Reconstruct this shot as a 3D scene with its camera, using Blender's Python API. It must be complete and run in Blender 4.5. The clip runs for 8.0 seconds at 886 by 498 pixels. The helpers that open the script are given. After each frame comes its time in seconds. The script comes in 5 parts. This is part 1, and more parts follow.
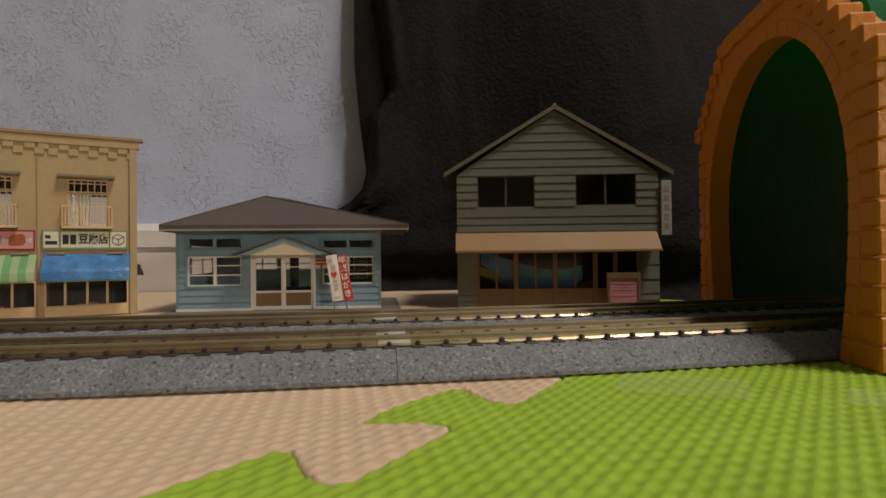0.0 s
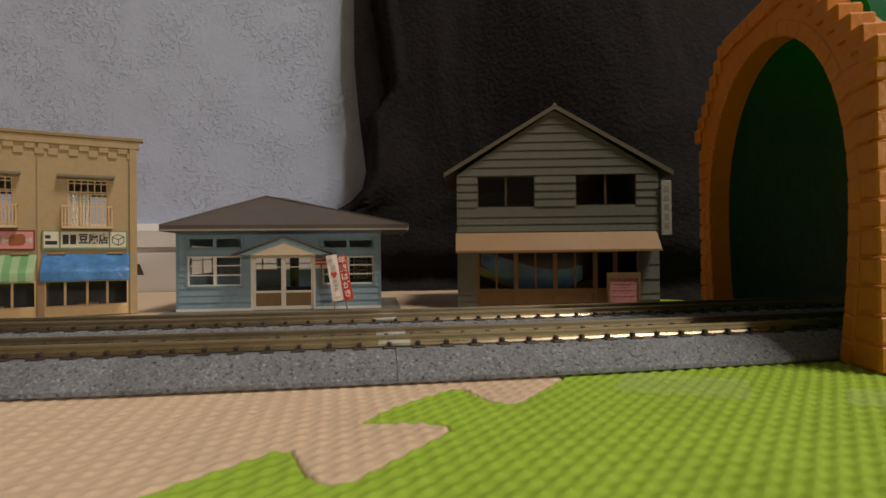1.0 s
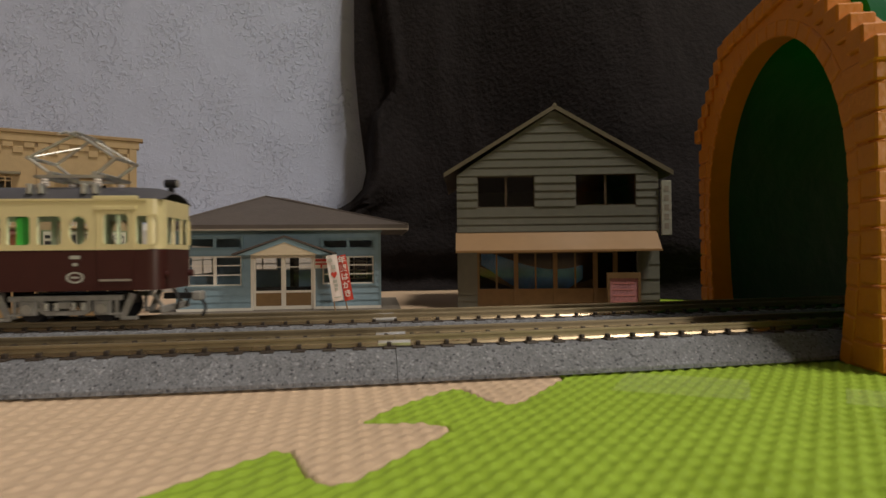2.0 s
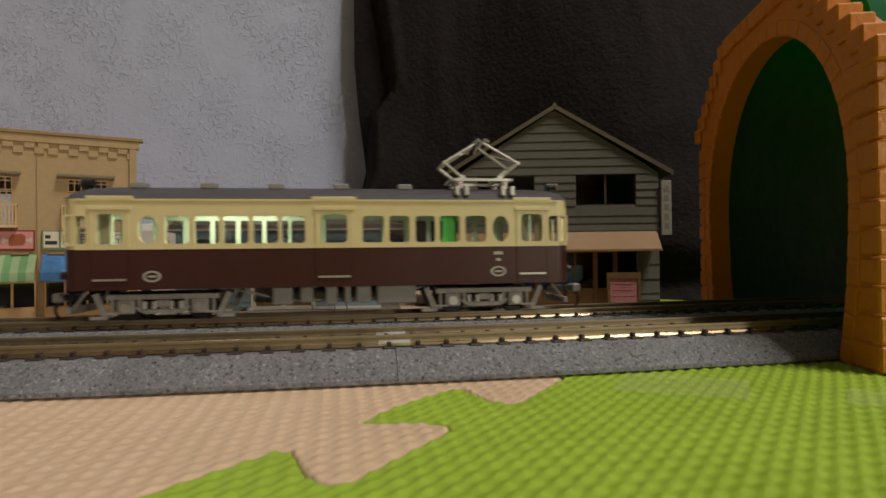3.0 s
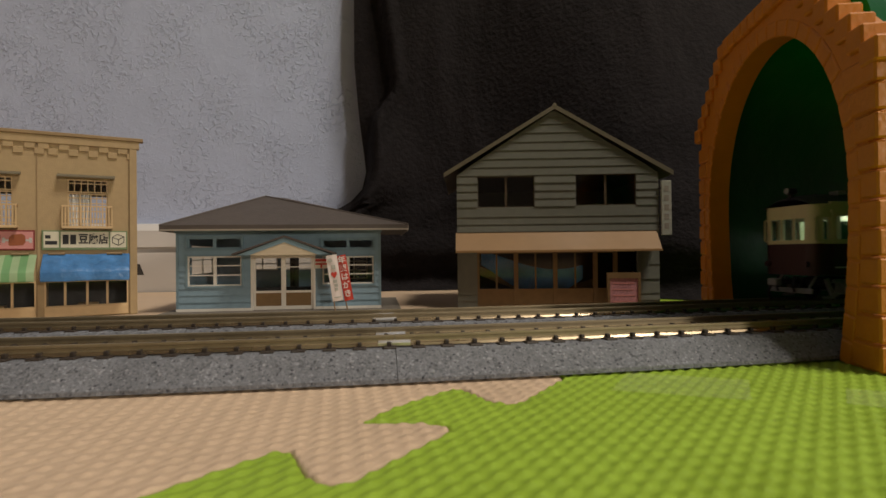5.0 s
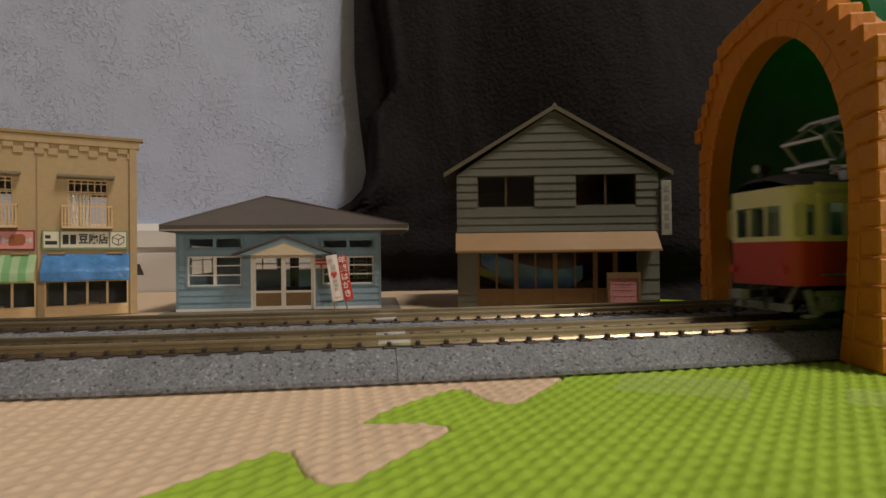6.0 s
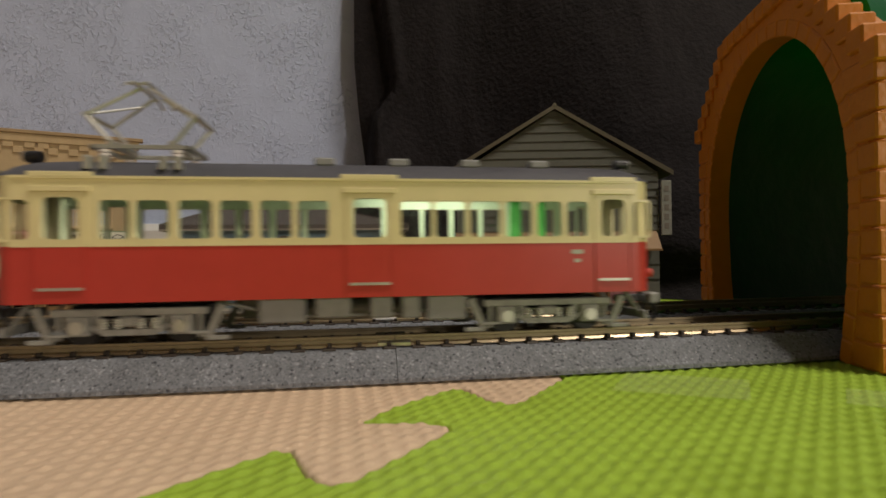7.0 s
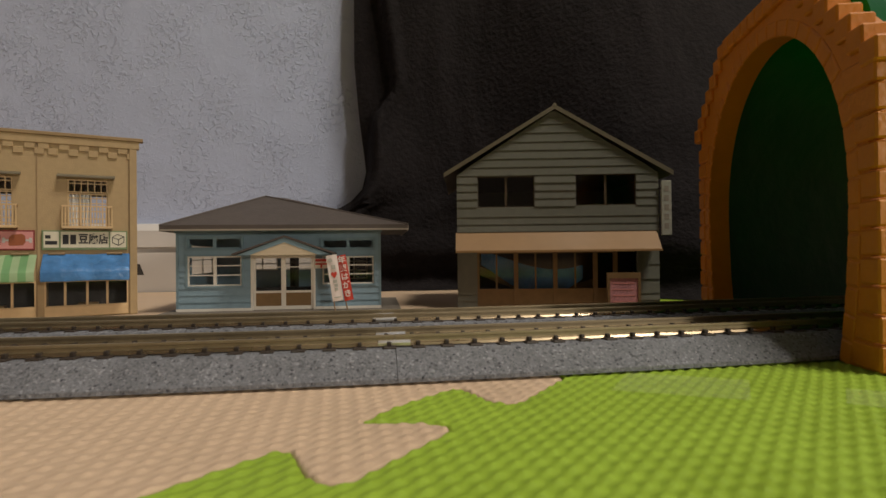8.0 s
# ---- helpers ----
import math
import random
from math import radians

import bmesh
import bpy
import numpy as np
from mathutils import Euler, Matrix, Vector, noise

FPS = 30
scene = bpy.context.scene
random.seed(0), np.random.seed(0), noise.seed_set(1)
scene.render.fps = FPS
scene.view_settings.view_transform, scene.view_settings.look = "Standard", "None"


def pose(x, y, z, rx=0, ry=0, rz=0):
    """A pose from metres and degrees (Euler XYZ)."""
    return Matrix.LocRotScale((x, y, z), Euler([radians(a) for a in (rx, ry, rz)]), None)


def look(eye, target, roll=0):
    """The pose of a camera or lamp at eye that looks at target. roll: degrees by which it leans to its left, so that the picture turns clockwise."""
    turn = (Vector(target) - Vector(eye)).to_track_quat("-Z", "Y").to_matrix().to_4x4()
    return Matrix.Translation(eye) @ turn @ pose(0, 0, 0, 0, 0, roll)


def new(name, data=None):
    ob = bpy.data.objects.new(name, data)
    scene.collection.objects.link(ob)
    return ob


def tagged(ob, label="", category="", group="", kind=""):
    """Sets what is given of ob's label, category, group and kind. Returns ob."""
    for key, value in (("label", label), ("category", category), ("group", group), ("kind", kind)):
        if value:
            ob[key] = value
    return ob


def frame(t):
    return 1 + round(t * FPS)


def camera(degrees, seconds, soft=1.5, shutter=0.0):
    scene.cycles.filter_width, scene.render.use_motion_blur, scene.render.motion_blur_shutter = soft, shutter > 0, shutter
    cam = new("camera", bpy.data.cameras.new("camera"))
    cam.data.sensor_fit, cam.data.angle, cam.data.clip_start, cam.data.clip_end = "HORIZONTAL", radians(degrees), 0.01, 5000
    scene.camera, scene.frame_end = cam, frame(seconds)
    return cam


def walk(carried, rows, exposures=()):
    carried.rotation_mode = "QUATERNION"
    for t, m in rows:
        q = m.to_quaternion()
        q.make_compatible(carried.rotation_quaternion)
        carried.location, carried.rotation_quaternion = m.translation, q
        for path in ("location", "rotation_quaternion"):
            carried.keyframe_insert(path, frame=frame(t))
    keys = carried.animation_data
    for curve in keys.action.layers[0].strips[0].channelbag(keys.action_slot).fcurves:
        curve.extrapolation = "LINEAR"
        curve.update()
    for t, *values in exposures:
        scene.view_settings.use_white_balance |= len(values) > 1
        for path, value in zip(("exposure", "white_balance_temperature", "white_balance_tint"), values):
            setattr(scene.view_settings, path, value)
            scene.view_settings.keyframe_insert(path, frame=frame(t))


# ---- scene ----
# A model railway on a play mat; plan numbers are millimetres, scaled by MM.
MM = 0.001
cam = camera(77.4, 8.0, soft=1.5, shutter=0.28)
EYE = (0.0, 0.0, 0.01952)
AIM = (math.sin(0.1022) * math.cos(0.01), math.cos(0.1022) * math.cos(0.01), math.sin(0.01) + 0.01952)
STAND = look(EYE, AIM, -0.63)
cam.data.dof.use_dof, cam.data.dof.focus_distance, cam.data.dof.aperture_fstop = True, 0.22, 75.0
walk(cam, [(0.0, STAND), (8.0, STAND)], exposures=[(0.0, 0.0), (8.0, 0.0)])

# ---- world and light: a closed room lit by one ceiling lamp ----
world = bpy.data.worlds.new("room_dark")
scene.world = world
world.use_nodes = True
world.node_tree.nodes["Background"].inputs[0].default_value = (0.02, 0.02, 0.025, 1)
world.node_tree.nodes["Background"].inputs[1].default_value = 0.3
lamp_data = bpy.data.lights.new("ceiling_lamp_light", "AREA")
lamp_data.shape, lamp_data.size, lamp_data.energy = "DISK", 0.7, 46.5
lamp_data.color = (1.0, 0.89, 0.76)
LAMP = (0.92, -0.6, 2.32)
lamp_ob = new("ceiling_lamp_light", lamp_data)
lamp_ob.matrix_world = look(LAMP, (LAMP[0], LAMP[1] + 0.001, 0))
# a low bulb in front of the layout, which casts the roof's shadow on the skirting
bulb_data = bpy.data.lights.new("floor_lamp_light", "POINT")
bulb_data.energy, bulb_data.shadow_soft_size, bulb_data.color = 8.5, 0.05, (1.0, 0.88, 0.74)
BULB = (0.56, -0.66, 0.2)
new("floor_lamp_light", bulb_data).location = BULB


# ---- materials ----
def mat(name, colour, rough=0.5, metal=0.0, var=0.12, scale=400.0, bump=0.0, bump_scale=900.0, fine=0.0, spec=0.5, emit=0.0, trans=0.0, ior=1.45, per=0.0):
    """A surface with two scales of colour change, changing roughness and fine relief."""
    m = bpy.data.materials.new(name)
    m.use_nodes = True
    nt = m.node_tree
    n, l = nt.nodes, nt.links
    b = n["Principled BSDF"]
    b.inputs["Metallic"].default_value = metal
    b.inputs["Specular IOR Level"].default_value = spec
    b.inputs["IOR"].default_value = ior
    b.inputs["Transmission Weight"].default_value = trans
    co = n.new("ShaderNodeTexCoord")
    big, small = n.new("ShaderNodeTexNoise"), n.new("ShaderNodeTexNoise")
    big.inputs["Scale"].default_value, small.inputs["Scale"].default_value = scale * 0.12, scale
    big.inputs["Detail"].default_value, small.inputs["Detail"].default_value = 4, 6
    for k in (big, small):
        l.new(co.outputs["Object"], k.inputs["Vector"])
    add = n.new("ShaderNodeMath")
    add.operation = "ADD"
    l.new(big.outputs[0], add.inputs[0])
    l.new(small.outputs[0], add.inputs[1])
    last = add
    if per:
        oi, mul = n.new("ShaderNodeObjectInfo"), n.new("ShaderNodeMath")
        mul.operation = "MULTIPLY_ADD"
        l.new(oi.outputs["Random"], mul.inputs[0])
        mul.inputs[1].default_value = per
        l.new(add.outputs[0], mul.inputs[2])
        last = mul
    ramp = n.new("ShaderNodeMapRange")
    ramp.inputs[1].default_value, ramp.inputs[2].default_value = 0.6, 1.4 + per
    ramp.inputs[3].default_value, ramp.inputs[4].default_value = 1 - var, 1 + var
    l.new(last.outputs[0], ramp.inputs[0])
    mix = n.new("ShaderNodeVectorMath")
    mix.operation = "SCALE"
    mix.inputs[0].default_value = colour[:3]
    l.new(ramp.outputs[0], mix.inputs["Scale"])
    l.new(mix.outputs[0], b.inputs["Base Color"])
    rr = n.new("ShaderNodeMapRange")
    rr.inputs[1].default_value, rr.inputs[2].default_value = 0.3, 0.7
    rr.inputs[3].default_value, rr.inputs[4].default_value = max(0.0, rough - 0.08), min(1.0, rough + 0.08)
    l.new(big.outputs[0], rr.inputs[0])
    if trans:
        b.inputs["Roughness"].default_value = rough
    else:
        l.new(rr.outputs[0], b.inputs["Roughness"])
    if bump:
        t = n.new("ShaderNodeTexNoise")
        t.inputs["Scale"].default_value, t.inputs["Detail"].default_value = bump_scale, 5
        l.new(co.outputs["Object"], t.inputs["Vector"])
        bp = n.new("ShaderNodeBump")
        bp.inputs["Strength"].default_value, bp.inputs["Distance"].default_value = 0.8, bump
        l.new(t.outputs[0], bp.inputs["Height"])
        l.new(bp.outputs[0], b.inputs["Normal"])
    if emit:
        b.inputs["Emission Color"].default_value = (*colour[:3], 1)
        b.inputs["Emission Strength"].default_value = emit
    return m


def ballast_material():
    m = mat("grey_ballast_plastic", (0.17, 0.18, 0.2), 0.8, var=0.25, scale=900, bump=0.0003, bump_scale=2600)
    nt = m.node_tree
    n, l = nt.nodes, nt.links
    b = n["Principled BSDF"]
    old = b.inputs["Base Color"].links[0].from_socket
    co, vo = n.new("ShaderNodeTexCoord"), n.new("ShaderNodeTexVoronoi")
    vo.inputs["Scale"].default_value = 2900
    l.new(co.outputs["Object"], vo.inputs["Vector"])
    sep, ra = n.new("ShaderNodeSeparateColor"), n.new("ShaderNodeValToRGB")
    l.new(vo.outputs["Color"], sep.inputs[0])
    e = ra.color_ramp.elements
    e[0].position, e[0].color = 0.0, (0.25, 0.25, 0.28, 1)
    e[1].position, e[1].color = 1.0, (1.7, 1.65, 1.6, 1)
    for pos, c in ((0.06, 0.6), (0.25, 0.9), (0.85, 1.08), (0.95, 1.35)):
        k = e.new(pos)
        k.color = (c, c, c, 1)
    l.new(sep.outputs[0], ra.inputs[0])
    mx = n.new("ShaderNodeVectorMath")
    mx.operation = "MULTIPLY"
    l.new(old, mx.inputs[0])
    l.new(ra.outputs[0], mx.inputs[1])
    l.new(mx.outputs[0], b.inputs["Base Color"])
    return m


def wallpaper_material():
    m = mat("white_textured_wallpaper", (0.455, 0.52, 0.7), 0.75, var=0.06, scale=60)
    nt = m.node_tree
    n, l = nt.nodes, nt.links
    b = n["Principled BSDF"]
    co = n.new("ShaderNodeTexCoord")
    a, c = n.new("ShaderNodeTexNoise"), n.new("ShaderNodeTexNoise")
    a.inputs["Scale"].default_value, a.inputs["Detail"].default_value, a.inputs["Roughness"].default_value = 430, 6, 0.6
    a.inputs["Distortion"].default_value = 0.6
    c.inputs["Scale"].default_value, c.inputs["Detail"].default_value = 120, 3
    for k in (a, c):
        l.new(co.outputs["Object"], k.inputs["Vector"])
    r, patch, mask = n.new("ShaderNodeMapRange"), n.new("ShaderNodeTexNoise"), n.new("ShaderNodeMapRange")
    r.inputs[1].default_value, r.inputs[2].default_value = 0.5, 0.66
    l.new(a.outputs[0], r.inputs[0])
    patch.inputs["Scale"].default_value, patch.inputs["Detail"].default_value = 32, 3
    l.new(co.outputs["Object"], patch.inputs["Vector"])
    mask.inputs[1].default_value, mask.inputs[2].default_value = 0.42, 0.62
    mask.inputs[3].default_value, mask.inputs[4].default_value = 0.12, 1.0
    l.new(patch.outputs[0], mask.inputs[0])
    both, mu = n.new("ShaderNodeMath"), n.new("ShaderNodeMath")
    both.operation = "MULTIPLY"
    l.new(r.outputs[0], both.inputs[0])
    l.new(mask.outputs[0], both.inputs[1])
    mu.operation = "MULTIPLY_ADD"
    l.new(c.outputs[0], mu.inputs[0])
    mu.inputs[1].default_value = 0.5
    l.new(both.outputs[0], mu.inputs[2])
    bp = n.new("ShaderNodeBump")
    bp.inputs["Strength"].default_value, bp.inputs["Distance"].default_value = 0.6, 0.0012
    l.new(mu.outputs[0], bp.inputs["Height"])
    l.new(bp.outputs[0], b.inputs["Normal"])
    return m


def translucent_green(name, base, rough, spec, through_colour, share):
    """Thin moulded plastic that lets some light through."""
    m = mat(name, base, rough, var=0.2, scale=80, bump=0.0008, bump_scale=120, spec=spec)
    nt = m.node_tree
    n, l = nt.nodes, nt.links
    tr, mx = n.new("ShaderNodeBsdfTranslucent"), n.new("ShaderNodeMixShader")
    tr.inputs["Color"].default_value = (*through_colour, 1)
    mx.inputs[0].default_value = share
    out = n["Material Output"]
    l.new(n["Principled BSDF"].outputs[0], mx.inputs[1])
    l.new(tr.outputs[0], mx.inputs[2])
    l.new(mx.outputs[0], out.inputs["Surface"])
    return m


def tape_material():
    """Matt clear film: mostly see-through, with a faint white haze."""
    m = mat("matt_clear_tape", (0.7, 0.75, 0.45), 0.45, var=0.1, scale=500)
    n, l = m.node_tree.nodes, m.node_tree.links
    tr, mx = n.new("ShaderNodeBsdfTransparent"), n.new("ShaderNodeMixShader")
    mx.inputs[0].default_value = 0.12
    l.new(tr.outputs[0], mx.inputs[1])
    l.new(n["Principled BSDF"].outputs[0], mx.inputs[2])
    l.new(mx.outputs[0], n["Material Output"].inputs["Surface"])
    return m


M = {
    "tape": tape_material(),
    "mat_green": mat("green_foam", (0.28, 0.43, 0.03), 0.62, var=0.1, scale=700, bump=0.00012, bump_scale=5000),
    "mat_beige": mat("beige_foam", (0.6, 0.45, 0.31), 0.66, var=0.08, scale=700, bump=0.00012, bump_scale=5000),
    "ballast": ballast_material(),
    "tie": mat("dark_brown_sleeper_plastic", (0.035, 0.026, 0.02), 0.55, var=0.25, scale=1500),
    "rail": mat("tarnished_nickel_rail", (0.3, 0.25, 0.16), 0.5, 0.7, var=0.15, scale=900),
    "rail_foot": mat("bare_nickel_rail_foot", (0.5, 0.41, 0.28), 0.28, 0.95, var=0.12, scale=900),
    "joiner": mat("bright_rail_joiner", (0.85, 0.82, 0.74), 0.28, 1.0, var=0.06),
    "wall": wallpaper_material(),
    "far_wall": mat("dim_beige_unseen_wall", (0.22, 0.19, 0.16), 0.8, var=0.1, scale=20),
    "trim": mat("white_painted_skirting", (0.68, 0.66, 0.64), 0.45, var=0.05, scale=80),
    "gap": mat("dark_gap", (0.12, 0.11, 0.1), 0.7, var=0.1),
    "ceil": mat("white_ceiling_paint", (0.5, 0.48, 0.45), 0.8, var=0.04, scale=20),
    "cloth": mat("charcoal_fleece", (0.0155, 0.0135, 0.0145), 0.95, var=0.35, scale=260, bump=0.0012, bump_scale=420, spec=0.15),
    "floor": mat("pale_wood_floor", (0.4, 0.29, 0.19), 0.5, var=0.15, scale=30),
    "orange": mat("orange_toy_plastic", (0.53, 0.178, 0.004), 0.42, var=0.1, scale=300, bump=0.00015, bump_scale=900),
    "green_shell": translucent_green("green_mountain_plastic", (0.006, 0.13, 0.05), 0.35, 0.5, (0.0, 0.5, 0.06), 0.4),
    # The shell's green again, darkened in colour for the shade inside the tunnel
    "green_lining": translucent_green("shaded_green_lining_plastic", (0.002, 0.04, 0.018), 0.5, 0.3, (0.0, 0.3, 0.07), 0.24),
    "ochre": mat("ochre_rendered_plastic", (0.42, 0.31, 0.17), 0.68, var=0.1, scale=500, bump=0.00012, bump_scale=2500),
    "ochre_dark": mat("brown_ochre_trim", (0.3, 0.21, 0.11), 0.65, var=0.1, scale=500),
    "pale_frame": mat("cream_plastic_frame", (0.62, 0.45, 0.25), 0.5, var=0.08, scale=600),
    "white": mat("white_plastic", (0.7, 0.68, 0.62), 0.5, var=0.05, scale=600),
    "curtain": mat("white_printed_curtain", (0.5, 0.49, 0.48), 0.75, var=0.12, scale=700),
    "black": mat("black_plastic", (0.012, 0.012, 0.014), 0.5, var=0.2),
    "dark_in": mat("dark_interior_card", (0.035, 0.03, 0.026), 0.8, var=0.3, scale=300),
    "blue_aw": mat("bright_blue_awning", (0.065, 0.2, 0.45), 0.26, var=0.45, scale=260, bump=0.0008, bump_scale=160),
    "green_aw": mat("green_awning_stripe", (0.15, 0.33, 0.14), 0.55, var=0.15, scale=300),
    "pale_aw": mat("pale_green_awning_stripe", (0.3, 0.43, 0.24), 0.55, var=0.12, scale=300),
    "pink": mat("pink_shop_sign", (0.6, 0.26, 0.25), 0.5, var=0.06),
    "pink_board": mat("pink_printed_notice", (0.5, 0.24, 0.26), 0.6, var=0.4, scale=1500),
    "maroon": mat("maroon_print", (0.22, 0.03, 0.03), 0.55, var=0.1),
    "meat": mat("brown_meat_print", (0.3, 0.09, 0.035), 0.55, var=0.15),
    "cream_sign": mat("cream_shop_sign", (0.66, 0.63, 0.5), 0.5, var=0.05),
    "sign_green": mat("dull_green_print", (0.17, 0.24, 0.12), 0.55, var=0.1),
    "ink": mat("black_print", (0.02, 0.02, 0.022), 0.55, var=0.1),
    "blue_wall": mat("weathered_sky_blue_boards", (0.2, 0.3, 0.37), 0.62, var=0.12, scale=420, bump=0.0001, bump_scale=2500),
    "blue_dark": mat("blue_window_surround", (0.17, 0.26, 0.31), 0.6, var=0.1, scale=420),
    "roof_brown": mat("grey_brown_sheet_roof", (0.085, 0.07, 0.062), 0.6, var=0.15, scale=300, bump=0.00015, bump_scale=1200),
    "soffit": mat("grey_beige_fascia", (0.3, 0.27, 0.23), 0.6, var=0.1),
    "cream_wall": mat("cream_gable_plaster", (0.55, 0.47, 0.34), 0.65, var=0.06),
    "wood_dark": mat("dark_model_woodwork", (0.075, 0.05, 0.028), 0.6, var=0.15, scale=500),
    "wood": mat("brown_model_woodwork", (0.2, 0.125, 0.055), 0.55, var=0.15, scale=500),
    "grey_wall": mat("weathered_grey_green_boards", (0.15, 0.155, 0.13), 0.66, var=0.13, scale=380, bump=0.0001, bump_scale=2500),
    "tan_aw": mat("tan_awning_sheet", (0.31, 0.185, 0.08), 0.6, var=0.08, scale=250),
    "barge": mat("faded_olive_bargeboard", (0.16, 0.14, 0.095), 0.6, var=0.12, scale=500),
    "base_plate": mat("grey_brown_base_plate", (0.16, 0.14, 0.115), 0.7, var=0.15, scale=400),
    "sign_grey": mat("pale_grey_hanging_sign", (0.42, 0.43, 0.38), 0.6, var=0.2, scale=900),
    "red": mat("red_print", (0.52, 0.05, 0.03), 0.5, var=0.1),
    "banner": mat("white_printed_banner", (0.72, 0.66, 0.63), 0.6, var=0.05),
    "car_cream": mat("cream_car_paint", (0.68, 0.6, 0.33), 0.38, var=0.05, scale=400),
    "car_brown": mat("maroon_brown_car_paint", (0.048, 0.013, 0.011), 0.4, var=0.12, scale=400),
    "car_red": mat("signal_red_car_paint", (0.44, 0.043, 0.032), 0.36, var=0.07, scale=400),
    "car_roof": mat("dark_grey_car_roof", (0.07, 0.07, 0.08), 0.55, var=0.15, scale=500),
    "car_grey": mat("mid_grey_underframe", (0.25, 0.25, 0.235), 0.5, var=0.2, scale=700),
    "bogie_grey": mat("pale_grey_bogie_casting", (0.3, 0.3, 0.28), 0.48, var=0.3, scale=900),
    "car_lining": mat("pale_green_car_lining", (0.62, 0.72, 0.5), 0.55, var=0.08, scale=300),
    "car_green": mat("leaf_green_reflection", (0.04, 0.35, 0.04), 0.6, var=0.15, scale=500),
    "silver": mat("dull_silver_metal", (0.56, 0.56, 0.52), 0.45, 0.8, var=0.1),
    "vent": mat("grey_ventilator", (0.24, 0.24, 0.235), 0.55, var=0.1),
    "led": mat("cool_white_lamp", (1.0, 1.0, 0.86), 0.5, var=0.0, emit=15.0),
    "glass": mat("clear_pane", (0.94, 0.96, 0.96), 0.02, trans=1.0, var=0.0, ior=1.3),
    "lampshade": mat("lit_lamp_cover", (1.0, 0.93, 0.82), 0.5, var=0.0, emit=1.0),
}


# ---- shapes ----
class Geo:
    """Vertices and faces in millimetres, gathered into one mesh."""

    def __init__(self):
        self.v, self.f = [], []

    def add(self, verts, faces):
        o = len(self.v)
        self.v += [tuple(p) for p in verts]
        self.f += [tuple(i + o for i in q) for q in faces]
        return self

    def box(self, x0, x1, y0, y1, z0, z1, c=0.0):
        """A block; c chamfers its upright and lying edges."""
        if c <= 0:
            return self.add([(x, y, z) for z in (z0, z1) for y in (y0, y1) for x in (x0, x1)],
                            [(0, 2, 3, 1), (4, 5, 7, 6), (0, 1, 5, 4), (2, 6, 7, 3), (0, 4, 6, 2), (1, 3, 7, 5)])
        bm = bmesh.new()
        bmesh.ops.create_cube(bm, size=1.0)
        for p in bm.verts:
            p.co = ((x0 + x1) / 2 + p.co.x * (x1 - x0), (y0 + y1) / 2 + p.co.y * (y1 - y0), (z0 + z1) / 2 + p.co.z * (z1 - z0))
        bmesh.ops.bevel(bm, geom=bm.edges[:], offset=c, segments=1, affect="EDGES", profile=0.5)
        bm.verts.index_update()
        self.add([p.co[:] for p in bm.verts], [[p.index for p in q.verts] for q in bm.faces])
        bm.free()
        return self

    def prism(self, poly, axis, a, b):
        """A polygon of two coordinates pushed along x, y or z from a to b."""
        def at(p, k):
            return {"x": (k, p[0], p[1]), "y": (p[0], k, p[1]), "z": (p[0], p[1], k)}[axis]
        n = len(poly)
        return self.add([at(p, a) for p in poly] + [at(p, b) for p in poly],
                        [tuple(range(n))[::-1], tuple(range(n, 2 * n))] + [(i, (i + 1) % n, n + (i + 1) % n, n + i) for i in range(n)])

    def tube(self, p, q, r, n=8, r2=None):
        p, q = Vector(p), Vector(q)
        rot = (q - p).to_track_quat("Z", "Y")
        r2 = r if r2 is None else r2
        ring = [(math.cos(2 * math.pi * i / n), math.sin(2 * math.pi * i / n)) for i in range(n)]
        return self.add([p + rot @ Vector((c * r, s * r, 0)) for c, s in ring] + [q + rot @ Vector((c * r2, s * r2, 0)) for c, s in ring],
                        [tuple(range(n))[::-1], tuple(range(n, 2 * n))] + [(i, (i + 1) % n, n + (i + 1) % n, n + i) for i in range(n)])

    def wall(self, x0, x1, z0, z1, y0, y1, holes=()):
        """An upright wall in the xz plane with real openings (x0, x1, z0, z1)."""
        xs = sorted({x0, x1, *[h[0] for h in holes], *[h[1] for h in holes]})
        zs = sorted({z0, z1, *[h[2] for h in holes], *[h[3] for h in holes]})
        xs, zs = [x for x in xs if x0 <= x <= x1], [z for z in zs if z0 <= z <= z1]
        nx, nz = len(xs) - 1, len(zs) - 1

        def solid(i, k):
            if not (0 <= i < nx and 0 <= k < nz):
                return False
            cx, cz = (xs[i] + xs[i + 1]) / 2, (zs[k] + zs[k + 1]) / 2
            return not any(h[0] < cx < h[1] and h[2] < cz < h[3] for h in holes)
        for i in range(nx):
            for k in range(nz):
                if not solid(i, k):
                    continue
                a, b, c, d = xs[i], xs[i + 1], zs[k], zs[k + 1]
                self.add([(a, y0, c), (b, y0, c), (b, y0, d), (a, y0, d)], [(0, 1, 2, 3)])
                self.add([(a, y1, c), (b, y1, c), (b, y1, d), (a, y1, d)], [(3, 2, 1, 0)])
                if not solid(i - 1, k):
                    self.add([(a, y0, c), (a, y1, c), (a, y1, d), (a, y0, d)], [(3, 2, 1, 0)])
                if not solid(i + 1, k):
                    self.add([(b, y0, c), (b, y1, c), (b, y1, d), (b, y0, d)], [(0, 1, 2, 3)])
                if not solid(i, k - 1):
                    self.add([(a, y0, c), (b, y0, c), (b, y1, c), (a, y1, c)], [(3, 2, 1, 0)])
                if not solid(i, k + 1):
                    self.add([(a, y0, d), (b, y0, d), (b, y1, d), (a, y1, d)], [(0, 1, 2, 3)])
        return self

